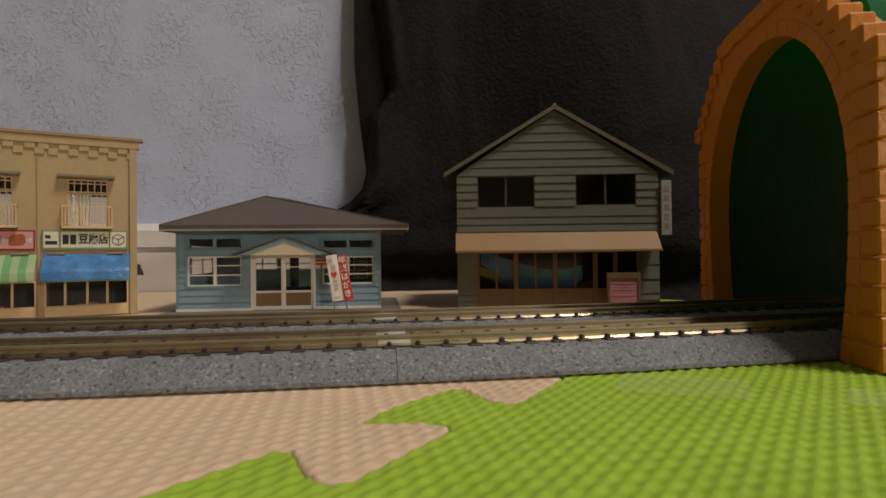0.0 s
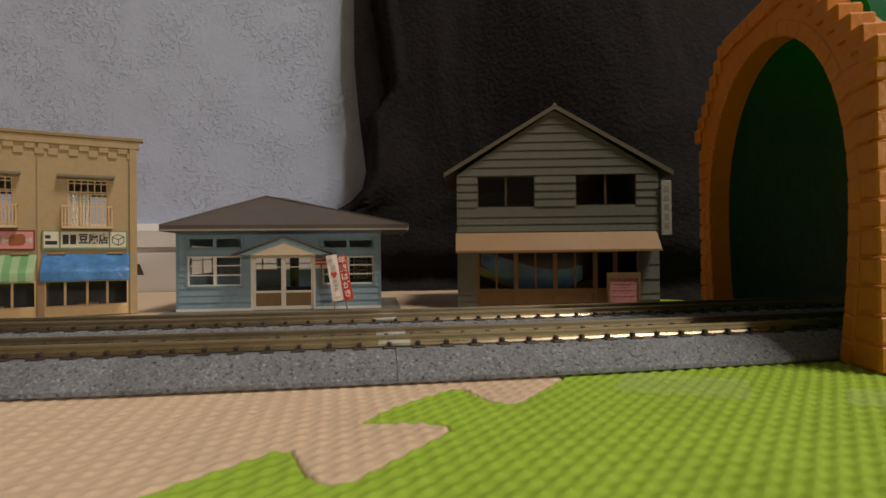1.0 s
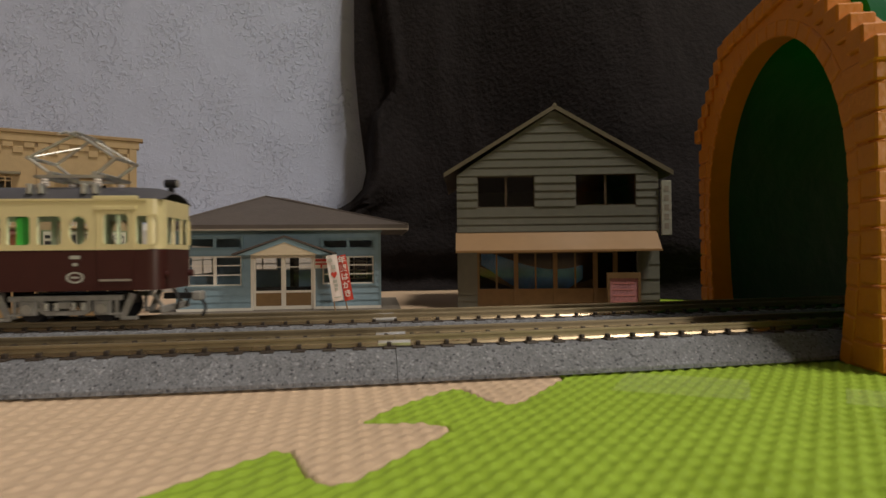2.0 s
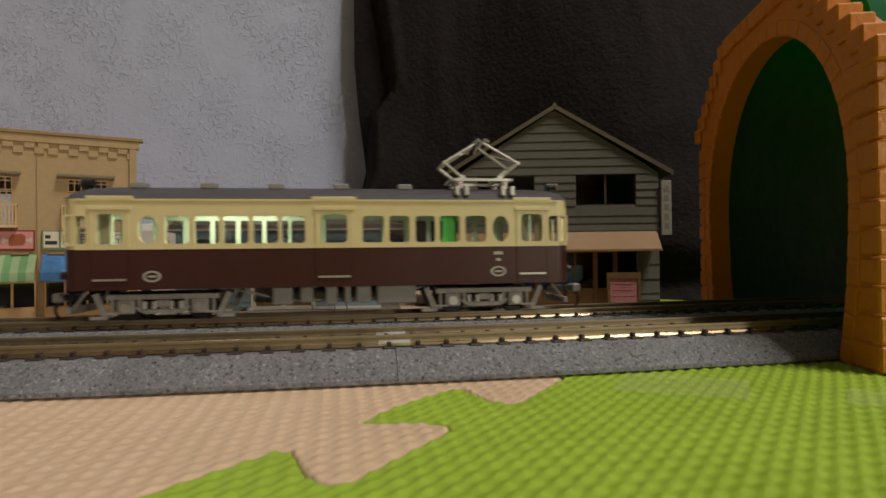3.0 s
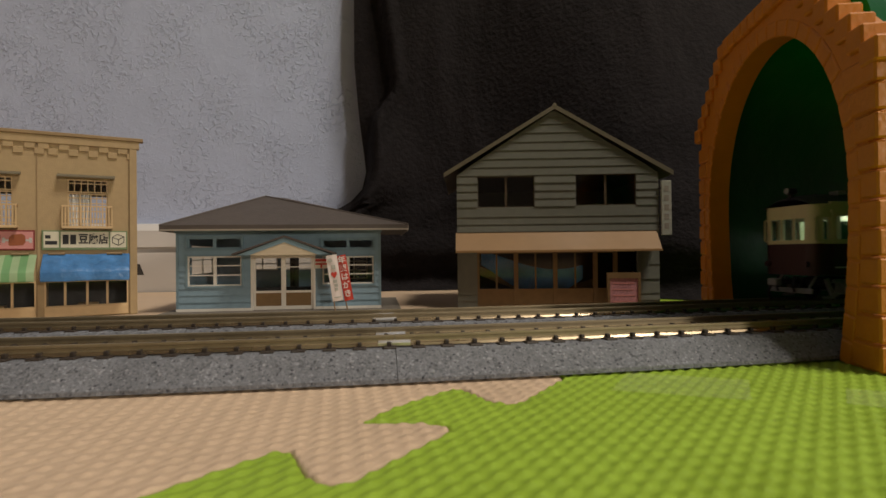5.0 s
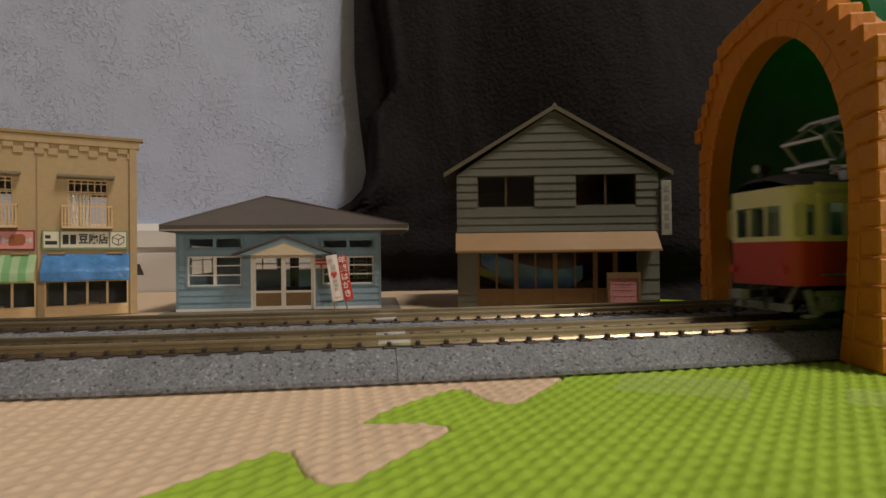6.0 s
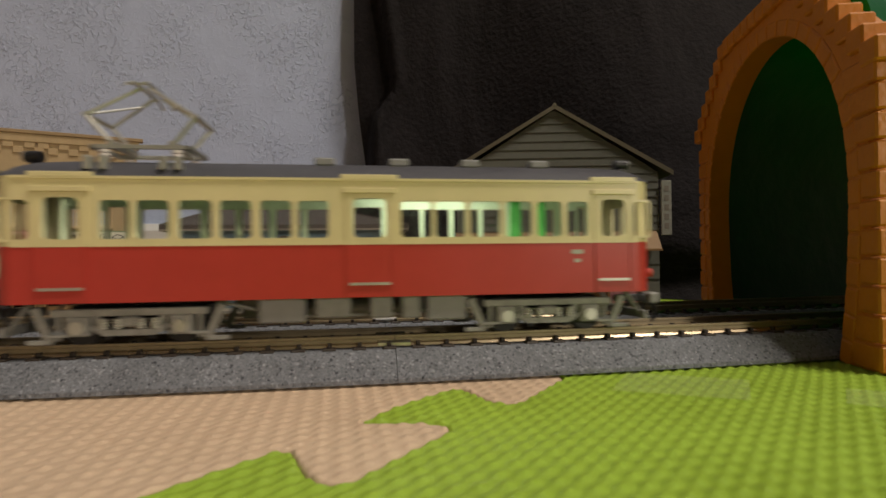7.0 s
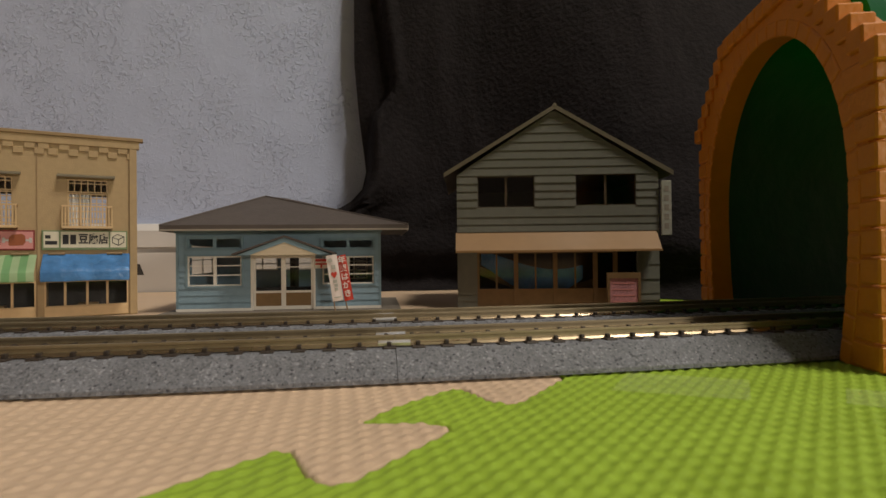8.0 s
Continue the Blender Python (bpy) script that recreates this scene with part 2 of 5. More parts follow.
    def grid(self, rows):
        """A sheet through rows of points."""
        n = len(rows[0])
        return self.add([p for r in rows for p in r],
                        [(i * n + j, i * n + j + 1, (i + 1) * n + j + 1, (i + 1) * n + j) for i in range(len(rows) - 1) for j in range(n - 1)])

    def turned(self, m):
        self.v = [tuple(m @ Vector(p)) for p in self.v]
        return self

    def mesh(self, name, material, smooth=0.0, weld=False):
        me = bpy.data.meshes.new(name)
        me.from_pydata([(x * MM, y * MM, z * MM) for x, y, z in self.v], [], self.f)
        bm = bmesh.new()
        bm.from_mesh(me)
        if weld:
            bmesh.ops.remove_doubles(bm, verts=bm.verts[:], dist=2e-6)
        bmesh.ops.recalc_face_normals(bm, faces=bm.faces[:])
        bm.to_mesh(me)
        bm.free()
        if smooth:
            me.polygons.foreach_set("use_smooth", [True] * len(me.polygons))
            me.set_sharp_from_angle(angle=radians(smooth))
        me.materials.append(M[material])
        return me


def part(name, geo, material, parent, label="", smooth=0.0, weld=False):
    ob = new(name, geo.mesh(name, material, smooth, weld))
    ob.parent = parent
    if label:
        ob["label"] = label
    return ob


def thing(name, label, category, m, group="", kind=""):
    e = new(name)
    e.empty_display_size = 0.005
    e.matrix_basis = m
    return tagged(e, label, category, group, kind)


def mesh_thing(name, geo, material, label, category, kind="", m=None, smooth=0.0, weld=False, group=""):
    ob = new(name, geo.mesh(name, material, smooth, weld))
    if m is not None:
        ob.matrix_basis = m
    return tagged(ob, label, category, group, kind)


def at(x, y, z=0.0, rz=0.0, rx=0.0, ry=0.0):
    return pose(x * MM, y * MM, z * MM, rx, ry, rz)


def words(name, text, size, x, y, z, material, parent, bold=0.0):
    """Raised lettering that faces -y, centred on x, z."""
    cu = bpy.data.curves.new(name, "FONT")
    cu.body, cu.size, cu.extrude, cu.align_x, cu.align_y, cu.offset = text, size * MM, 0.04 * MM, "CENTER", "CENTER", bold * MM
    cu.materials.append(M[material])
    ob = new(name, cu)
    ob.parent = parent
    ob.matrix_basis = at(x, y, z, 0, 90)
    return ob


# ---- plan of the tracks ----
def slope(x):
    """The tracks' lean against the x axis: a slack bend that straightens out at both ends."""
    if x > 150:
        return 0.1104 * max(0.0, 1 - (x - 150) / 100)
    if x < -100:
        return -0.0256 * max(0.0, 1 - (-100 - x) / 80)
    return 0.0544 + 0.0008 * min(70, x)


X_LO, X_HI = -520, 1000
SHIFT = {}
_y = 0.0
for _x in range(-18, X_HI + 1):
    SHIFT[_x] = _y
    _y += slope(_x + 0.5)
_y = 0.0
for _x in range(-18, X_LO - 1, -1):
    SHIFT[_x] = _y
    _y -= slope(_x - 0.5)


def along(x, y0, off=0.0):
    """The point of a track at x (centreline y0 at its nearest), off millimetres to its left, and its angle."""
    i = max(X_LO, min(X_HI - 1, math.floor(x)))
    y = y0 + SHIFT[i] + (SHIFT[i + 1] - SHIFT[i]) * (x - i)
    a = math.atan(slope(x))
    return x - off * math.sin(a), y + off * math.cos(a), a


FRONT, BACK = 94.75, 127.75


# ---- the setting ----
def play_mats():
    """Two textured foam puzzle mats, locked by dovetail teeth."""
    tooth = [(-11.2, 57.7), (-9.7, 57.2), (-7.2, 50.6), (-5.5, 48.9), (-4.0, 48.5), (-2.9, 49.4), (6.8, 61.6), (6.9, 62.9), (6.3, 64.0), (3.5, 65.2), (-3.1, 66.2), (0.6, 72.0)]
    seam = [(px + 20.65 * k, py + 23.15 * k) for k in range(-4, 13) for px, py in tooth]
    seam = [p for p in seam if p[1] < 172] + [(96, 182), (97, 340)]
    seam = np.array(seam)

    def sides(px, py):
        """Distance to the seam, positive on the green side."""
        best = np.full(px.shape, 1e9)
        for i in range(len(seam) - 1):
            (ax, ay), (bx, by) = seam[i], seam[i + 1]
            dx, dy = bx - ax, by - ay
            k = np.clip(((px - ax) * dx + (py - ay) * dy) / (dx * dx + dy * dy), 0, 1)
            best = np.minimum(best, np.hypot(px - ax - k * dx, py - ay - k * dy))
        # inside test by crossings of a ray that runs up
        poly = np.vstack([seam, [(900, 340), (900, -600), (-100, -600)]])
        inside = np.zeros(px.shape, bool)
        j = len(poly) - 1
        for i in range(len(poly)):
            (xi, yi), (xj, yj) = poly[i], poly[j]
            hit = ((yi > py) != (yj > py)) & (px < (xj - xi) * (py - yi) / (yj - yi + 1e-12) + xi)
            inside ^= hit
            j = i
        return np.where(inside, best, -best)

    def relief(px, py, ribs, depth):
        """Leaf-shaped dimples in slanting rows."""
        ang = radians(48.8)
        u, w = px * math.cos(ang) + py * math.sin(ang), -px * math.sin(ang) + py * math.cos(ang)
        c = np.cos(2 * math.pi * u / 3.2) * np.cos(math.pi * w / 1.65)
        bump = (0.5 + 0.5 * c) ** 2.0
        ridge = 0.5 + 0.5 * np.cos(2 * math.pi * w / 1.65)
        return depth * ((1 - ribs) * bump + ribs * ridge)

    def sheet(name, sign, x0, x1, y0, y1, step, material, label, fine):
        xs, ys = np.arange(x0, x1 + step / 2, step), np.arange(y0, y1 + step / 2, step)
        gx, gy = np.meshgrid(xs, ys)
        d = sides(gx, gy) * sign
        z = (relief(gx, gy, *((0.4, 0.38) if sign > 0 else (0.25, 0.32))) - 0.26 if fine else np.full(gx.shape, -0.12))
        lip = np.clip((d - 0.02) / 0.55, 0, 1)
        z = z - 0.6 * (1 - np.sqrt(np.maximum(0, 1 - (1 - lip) ** 2))) - np.where(d < 0, np.minimum(-d * 6, 3), 0)
        keep = d > -0.9
        ids = np.arange(gx.size).reshape(gx.shape)
        ok = keep[:-1, :-1] | keep[1:, :-1] | keep[:-1, 1:] | keep[1:, 1:]
        if not fine:
            hole = (gx[:-1, :-1] > FINE[0] - 1) & (gx[1:, 1:] < FINE[1] + 1) & (gy[:-1, :-1] > FINE[2] - 1) & (gy[1:, 1:] < FINE[3] + 1)
            ok &= ~hole
        q = np.stack([ids[:-1, :-1], ids[:-1, 1:], ids[1:, 1:], ids[1:, :-1]], -1)[ok]
        used = np.unique(q)
        back = np.full(gx.size, -1)
        back[used] = np.arange(len(used))
        v = np.stack([gx, gy, z], -1).reshape(-1, 3)[used] * MM
        return v, back[q]

    FINE = (-62.0, 92.0, 36.0, 96.0)
    for name, sign, material, label in (("play_mat_green", 1, "mat_green", "bright green foam puzzle mat with leaf-pattern dimples"),
                                        ("play_mat_beige", -1, "mat_beige", "beige foam puzzle mat with leaf-pattern dimples")):
        va, qa = sheet(name, sign, *FINE, 0.2, material, label, True)
        vb, qb = sheet(name, sign, -560, 620, -300, 330, 2.0, material, label, False)
        me = bpy.data.meshes.new(name)
        me.from_pydata(np.vstack([va, vb]).tolist(), [], np.vstack([qa, qb + len(va)]).tolist())
        me.polygons.foreach_set("use_smooth", [True] * len(me.polygons))
        me.materials.append(M[material])
        tagged(new(name, me), label, "play mat", "puzzle mats")


play_mats()


def clear_tape(corners, label):
    """A strip of matt clear tape that sags a little into the dimples."""
    (ax, ay), (bx, by), (cx, cy), (dx, dy) = corners
    n, rows = 24, []
    for i in range(n + 1):
        v = i / n
        row = []
        for j in range(n + 1):
            u = j / n
            x, y = (1 - v) * ((1 - u) * ax + u * bx) + v * ((1 - u) * dx + u * cx), (1 - v) * ((1 - u) * ay + u * by) + v * ((1 - u) * dy + u * cy)
            row.append((x, y, 0.3 + 0.08 * noise.noise((x / 1.2, y / 1.2, 2.0))))
        rows.append(row)
    return mesh_thing("clear_tape", Geo().grid(rows), "tape", label, "tape", smooth=60, group="tape on the mat")


clear_tape([(31.2, 74.8), (46.6, 67.1), (53.7, 77.7), (38.2, 85.4)], "matt clear tape stuck on the green mat beside the track")
clear_tape([(57.2, 64.0), (64.2, 58.2), (71.0, 66.0), (63.4, 71.0)], "short piece of clear tape on the green mat")

WALL_Y = 340.0
g = Geo().box(-1600, 2300, -2700, WALL_Y + 100, -12, -4)
mesh_thing("floor", g, "floor", "pale wooden room floor under the play mats", "floor", "structure")
g = Geo().box(-1500, 2200, WALL_Y, WALL_Y + 100, -4, 2400)
mesh_thing("wall_north", g, "wall", "white wall with embossed wallpaper", "wall", "structure")
# unseen walls and ceiling, toned down so the room bounces back less light
for nm, a in (("wall_west", (-1600, -1500, -2600, WALL_Y + 100)), ("wall_east", (2200, 2300, -2600, WALL_Y + 100)), ("wall_south", (-1600, 2300, -2700, -2600))):
    mesh_thing(nm, Geo().box(*a, -4, 2400), "far_wall", "unseen room wall, dim beige to cut bounced light", "wall", "structure")
mesh_thing("ceiling", Geo().box(-1600, 2300, -2700, WALL_Y + 100, 2400, 2450), "ceil", "plain white painted ceiling", "ceiling", "structure")

# skirting board with a moulded cap and a shadow groove
g = Geo().prism([(WALL_Y, -4), (WALL_Y - 9, -4), (WALL_Y - 9, 22.5), (WALL_Y - 6, 22.5), (WALL_Y - 6, 25.5), (WALL_Y - 10, 25.5), (WALL_Y - 10, 35), (WALL_Y - 7, 38.5), (WALL_Y, 39.5)], "x", -1500, 700)
mesh_thing("baseboard", g, "trim", "white painted skirting board with a grooved cap", "skirting board", "structure")

# ceiling lamp above the camera
cl = thing("ceiling_lamp", "round white ceiling lamp, switched on", "lamp", pose(LAMP[0], LAMP[1], 2.4))
ring = Geo()
for i in range(32):
    a, b = 2 * math.pi * i / 32, 2 * math.pi * (i + 1) / 32
    ring.add([(r * math.cos(k), r * math.sin(k), z) for k in (a, b) for r, z in ((225, 0), (250, 0), (250, -60), (225, -60))],
             [(0, 1, 5, 4), (1, 2, 6, 5), (2, 3, 7, 6), (3, 0, 4, 7)])
part("rim", ring, "white", cl, weld=True)
part("cover", Geo().tube((0, 0, -2), (0, 0, -30), 222, 32), "lampshade", cl)


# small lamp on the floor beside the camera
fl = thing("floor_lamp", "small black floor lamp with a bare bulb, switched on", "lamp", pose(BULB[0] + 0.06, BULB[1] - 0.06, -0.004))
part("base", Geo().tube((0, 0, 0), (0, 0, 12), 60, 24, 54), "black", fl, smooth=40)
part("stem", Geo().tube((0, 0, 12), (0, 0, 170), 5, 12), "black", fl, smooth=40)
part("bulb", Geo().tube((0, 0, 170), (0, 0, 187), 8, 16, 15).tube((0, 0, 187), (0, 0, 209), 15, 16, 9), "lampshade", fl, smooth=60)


def blanket():
    """A dark fleece blanket hung in front of the wall, spreading on the floor."""
    rows = []
    zs = [0.0, 3, 7, 12, 18, 24, 30, 36, 41, 45, 48, 51, 54, 58, 63, 68, 76, 85, 92, 97, 101, 105, 110, 115, 122, 130, 140, 150, 163, 180, 210, 260, 330, 420, 520, 640]
    for z in zs:
        row = []
        flare = math.exp(-((z - 36) / 23.0) ** 2)
        # the hem of the under layer, and the upper layer's fold beside it
        edge = float(np.interp(z, (0, 40, 45, 50, 58, 68, 100, 130, 700), (-36, -36, -31, -21, -13.5, -11.2, -15, -17.4, -18)))
        hem = float(np.interp(z, (0, 45, 50, 58, 70, 85, 97, 105, 115, 130, 163, 700), (15, 15, 6, 2.2, 2.2, 4.5, 8, 14, 20.5, 20, 15, 13)))
        for j in range(301):
            u = 560 * (j / 300) ** 1.7
            x = edge + u
            fold = (3.8 * math.sin(u / 9.0 + z / 60.0) * math.exp(-u / 60.0) + 3.0 * math.sin(u / 31.0 + 1.1 + z / 210.0)
                    - 12.0 / (1 + math.exp(min(40.0, (u - hem) / 0.7))) + 3.0 * math.exp(-((u - hem - 4.5) / 3.5) ** 2) + 2.0 * noise.noise((x / 26.0, z / 70.0, 3.0)) + 1.0 * noise.noise((x / 9.0, z / 30.0, 7.0)))
            y = WALL_Y - 27 - fold - 6 * flare * (1 - math.exp(-u / 25.0)) - 7 * math.exp(-((z - 21) / 7.0) ** 2) - 10 * math.exp(-z / 4.0)
            v = min(1.0, max(0.0, (x - 32) / 104.0))
            y -= 96 * v * v * (3 - 2 * v) * max(0.15, 1 - z / 260.0)
            if u < 10:
                y += (1 - u / 10) * 5
            row.append((x, min(y, WALL_Y - 11.0), max(z, 0.2)))
        rows.append(row)
    g = Geo().grid(rows)
    back = [[(x, min(y + 1.6, WALL_Y - 10.2), z) for x, y, z in r] for r in rows]
    g.grid(back)
    return mesh_thing("blanket", g, "cloth", "charcoal fleece blanket hung over the wall in soft folds", "blanket", smooth=80)


blanket()


# ---- tracks ----
def track_section(x0, x1, y0, phase, single, group):
    """One straight click-track section: moulded ballast bed, two rails, sleepers and joiners."""
    cx, cy, ca = along((x0 + x1) / 2, y0)
    th = thing("track_section", "grey moulded ballast track section with nickel rails", "track", at(cx, cy, 0, math.degrees(ca)), group)
    inv = Matrix.Rotation(-ca, 4, "Z") @ Matrix.Translation((-cx, -cy, 0))

    def local(x, off, z):
        px, py, _ = along(x, y0, off)
        return tuple(inv @ Vector((px, py, z)))
    n = 50
    xs = [x0 + 0.05 + (x1 - x0 - 0.1) * i / n for i in range(n + 1)]

    def sweep(prof):
        g = Geo()
        k = len(prof)
        pts = [local(x, o, z) for x in xs for o, z in prof]
        faces = [(i * k + j, i * k + (j + 1) % k, (i + 1) * k + (j + 1) % k, (i + 1) * k + j) for i in range(n) for j in range(k)]
        return g.add(pts, faces + [tuple(range(k)), tuple(range(n * k, n * k + k))[::-1]])
    part("ballast_bed", sweep([(-12, 0.25), (-11.9, 0.9), (-8.1, 4.35), (-7.6, 4.6), (7.6, 4.6), (8.1, 4.35), (11.9, 0.9), (12, 0.25)]), "ballast", th)
    for o in (-4.85, 4.85):
        half = [(0.3, 5.42), (0.27, 5.5), (0.27, 6.0), (0.42, 6.12), (0.42, 6.5), (0.4, 6.52)]
        rail = [(o + w, z) for w, z in half] + [(o - w, z) for w, z in half[::-1]]
        rl = part("rail", sweep(rail), "rail", th)
        half = [(0.8, 4.8), (0.735, 5.22), (0.32, 5.42)]
        part("rail_foot", sweep([(o + w, z) for w, z in half] + [(o - w, z) for w, z in half[::-1]]), "rail_foot", rl)
        px, py, pz = local(x1, o, 0)
        jn = [(py - 1.05, 4.92), (py - 1.05, 5.35), (py - 0.5, 5.75), (py + 0.5, 5.75), (py + 1.05, 5.35), (py + 1.05, 4.92)]
        part("rail_joiner", Geo().prism(jn, "x", px - 2.6, px + 2.6), "joiner", th, "bright metal rail joiner")
    tie = Geo().box(-1.05, 1.05, -7.5, 7.5, 4.45, 4.92, 0.12)
    for o in (-4.85, 4.85):
        for k in (-1, 1):
            tie.box(-0.34, 0.34, o + k * 0.9 - 0.42, o + k * 0.9 + 0.42, 4.9, 5.55, 0.08)
    me = tie.mesh("sleeper", "tie")
    x = x0 + phase
    rest = Geo()
    while x < x1 - 0.3:
        px, py, a = along(x, y0)
        lx, ly, _ = inv @ Vector((px, py, 0))
        if single:
            ob = new("sleeper", me)
            ob.parent = th
            ob.matrix_basis = at(lx, ly, 0, math.degrees(a - ca))
        else:
            rest.add([Matrix.Translation((lx, ly, 0)) @ Matrix.Rotation(a - ca, 4, "Z") @ Vector(p) for p in tie.v], tie.f)
        x += 4.689
    if rest.v:
        tagged(part("sleepers", rest, "tie", th), kind="stuff")
    return th


for y0, joint, phase in ((FRONT, 0.9, 3.76), (BACK, -0.78, 2.34)):
    for k in range(-2, 4):
        track_section(joint + 248.5 * k, joint + 248.5 * (k + 1), y0, phase, k in (-1, 0), "front line track" if y0 == FRONT else "back line track")


# ---- the toy tunnel ----
def tunnel():
    """An orange block portal with a pointed arch, and a green mountain shell behind it."""
    az = math.degrees(math.atan2(76, 18))
    th = thing("toy_tunnel", "orange stone-block tunnel portal with a green mountain shell", "toy tunnel", at(78, 84, 0, az))
    C, HW = 36.8, 34.0

    def arch(n=48):
        pts = [(C - HW + 3.5, 0.0), (C - HW + 1.2, 12.0), (C - HW + 0.3, 22.0)]
        for i in range(n + 1):
            t = math.pi * (1 - i / n)
            pts.append((C + HW * math.cos(t), 29 + 38 * math.sin(t) ** 0.92 if math.sin(t) > 0 else 29))
        return pts + [(C + HW - 0.3, 22.0), (C + HW - 1.2, 12.0), (C + HW - 3.5, 0.0)]

    inner = arch()
    def crest(a):
        """Height of the outer edge: stepped shoulders and a flat top."""
        hw = abs(a - C)
        return min(75.0, 50.3 + (43.4 - hw) * 0.915) if a < C else min(75.0, 54.6 + (43.5 - hw) * 0.926)

    outer = []
    for a, z in inner:
        side = -1 if a < C else 1
        if z < 48:
            outer.append((C + side * (39.6 if side < 0 else 41.5), z))
        else:
            hw = min(41.5, abs(a - C) * 1.3)
            outer.append((C + side * hw, crest(C + side * hw)))
    T = 5.2
    g = Geo()
    n = len(inner)
    rows = [[(a, 0.0, z) for a, z in inner], [(a, 0.0, z) for a, z in outer], [(a, -T, z) for a, z in outer], [(a, -T, z) for a, z in inner], [(a, 0.0, z) for a, z in inner]]
    g.grid(rows)
    part("portal_frame", g, "orange", th, weld=True)
    # ring of voussoirs proud of the face
    dist = [0.0]
    for i in range(1, n):
        dist.append(dist[-1] + math.hypot(inner[i][0] - inner[i - 1][0], inner[i][1] - inner[i - 1][1]))

    def at_d(d):
        for i in range(1, n):
            if dist[i] >= d:
                k = (d - dist[i - 1]) / (dist[i] - dist[i - 1] + 1e-9)
                p = (inner[i - 1][0] + k * (inner[i][0] - inner[i - 1][0]), inner[i - 1][1] + k * (inner[i][1] - inner[i - 1][1]))
                dx, dz = inner[i][0] - inner[i - 1][0], inner[i][1] - inner[i - 1][1]
                ln = math.hypot(dx, dz) + 1e-9
                return p, (-dz / ln, dx / ln)
        return inner[-1], (1, 0)
    total, count = dist[-1], 38
    for i in range(count):
        a, b = at_d(total * i / count + 0.25), at_d(total * (i + 1) / count - 0.25)
        w = 3.4
        (p, na), (q, nb) = a, b
        quad = [(p[0] + na[0] * 0.1, p[1] + na[1] * 0.1), (q[0] + nb[0] * 0.1, q[1] + nb[1] * 0.1), (q[0] + nb[0] * w, q[1] + nb[1] * w), (p[0] + na[0] * w, p[1] + na[1] * w)]
        mx, mz = sum(k[0] for k in quad) / 4, sum(k[1] for k in quad) / 4
        sm = [(mx + (k[0] - mx) * 0.86, mz + (k[1] - mz) * 0.86) for k in quad]
        v = Geo().add([(k[0], 0.0, k[1]) for k in quad] + [(k[0], 0.12, k[1]) for k in quad] + [(k[0], 0.3, k[1]) for k in sm],
                      [(8, 9, 10, 11)] + [(j, (j + 1) % 4, 4 + (j + 1) % 4, 4 + j) for j in range(4)] + [(4 + j, 4 + (j + 1) % 4, 8 + (j + 1) % 4, 8 + j) for j in range(4)])
        part("arch_stone", v, "orange", th)
    # courses of larger blocks between the ring and the outer edge
    rnd = random.Random(4)
    for side in (-1, 1):
        z = 0.2
        while z < 50:
            hgt = 4.6
            zin = z + hgt / 2
            lean = 3.5 * max(0, 1 - zin / 14) if zin < 14 else 0
            ring_in = HW - lean + 3.5
            if zin > 29:
                ring_in = HW * math.sqrt(max(0.0, 1 - ((zin - 29) / 38.5) ** 2)) + 3.7
            a0, a1 = sorted((C + side * ring_in, C + side * ((42.2 if side < 0 else 41.6) + 0.25 * rnd.random())))
            part("block", Geo().box(a0, a1, -1.6 if side < 0 else -T - 0.3, 0.4 + 0.2 * rnd.random(), z, z + hgt - 0.35, 0.35), "orange", th)
            z += hgt
    # stepped coping blocks
    for side, n_blocks in ((-1, 8), (1, 8)):
        for i in range(n_blocks):
            hw = (43.4 if side < 0 else 44.0) - i * 3.4
            a = C + side * (hw - 2.3)
            z = crest(a)
            part("coping_block", Geo().box(a - 2.3, a + 2.3, -3.4, 1.0, z - 3.4, z + 0.6, 0.35), "orange", th)
    for i in range(8):
        a = C - 11.6 + i * 4.1
        part("coping_block", Geo().box(a - 1.95, a + 1.95, -T - 1.2, 1.3, 72.0, 75.8, 0.35), "orange", th)
    # mountain shell, following the tracks
    turn = Matrix.Rotation(radians(-az), 4, "Z")
    way = turn @ Vector((math.cos(radians(13)), math.sin(radians(13)), 0))
    rows_in, rows_out = [], []
    for k in range(13):
        d = 5.0 + k * 9.5
        ri, ro = [], []
        for i, (a, z) in enumerate(inner):
            w = 1 + 0.02 * noise.noise((a / 9, z / 9, k * 0.7))
            lift = 1.0 + 0.02 * math.sin(k * 0.9)
            ri.append((C + (a - C) * 1.05 * w + way.x * d, way.y * d, z * 1.05 * w * lift))
            bulge = 1.16 + 0.02 * k + 0.06 * noise.noise((a / 14, z / 14, k * 0.5 + 4))
            ro.append((C + (a - C) * bulge + way.x * d, way.y * d, z * (bulge + 0.06)))
        rows_in.append(ri)
        rows_out.append(ro)
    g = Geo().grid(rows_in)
    part("tunnel_lining", g, "green_lining", th, "green plastic tunnel lining, coloured darker for the shade inside", smooth=60)
    part("mountain_shell", Geo().grid(rows_out), "green_shell", th, "green moulded plastic mountain", smooth=50)
    cap = Geo().grid([rows_out[0], [(a, y, z) for a, y, z in rows_in[0]]])
    part("shell_rim", cap, "green_shell", th)
    return th


tunnel()


# ---- helpers for model buildings ----
def pane(parent, x0, x1, z0, z1, y):
    ob = part("pane", Geo().box(x0, x1, y, y + 0.25, z0, z1), "glass", parent)
    ob.visible_shadow = False
    return ob


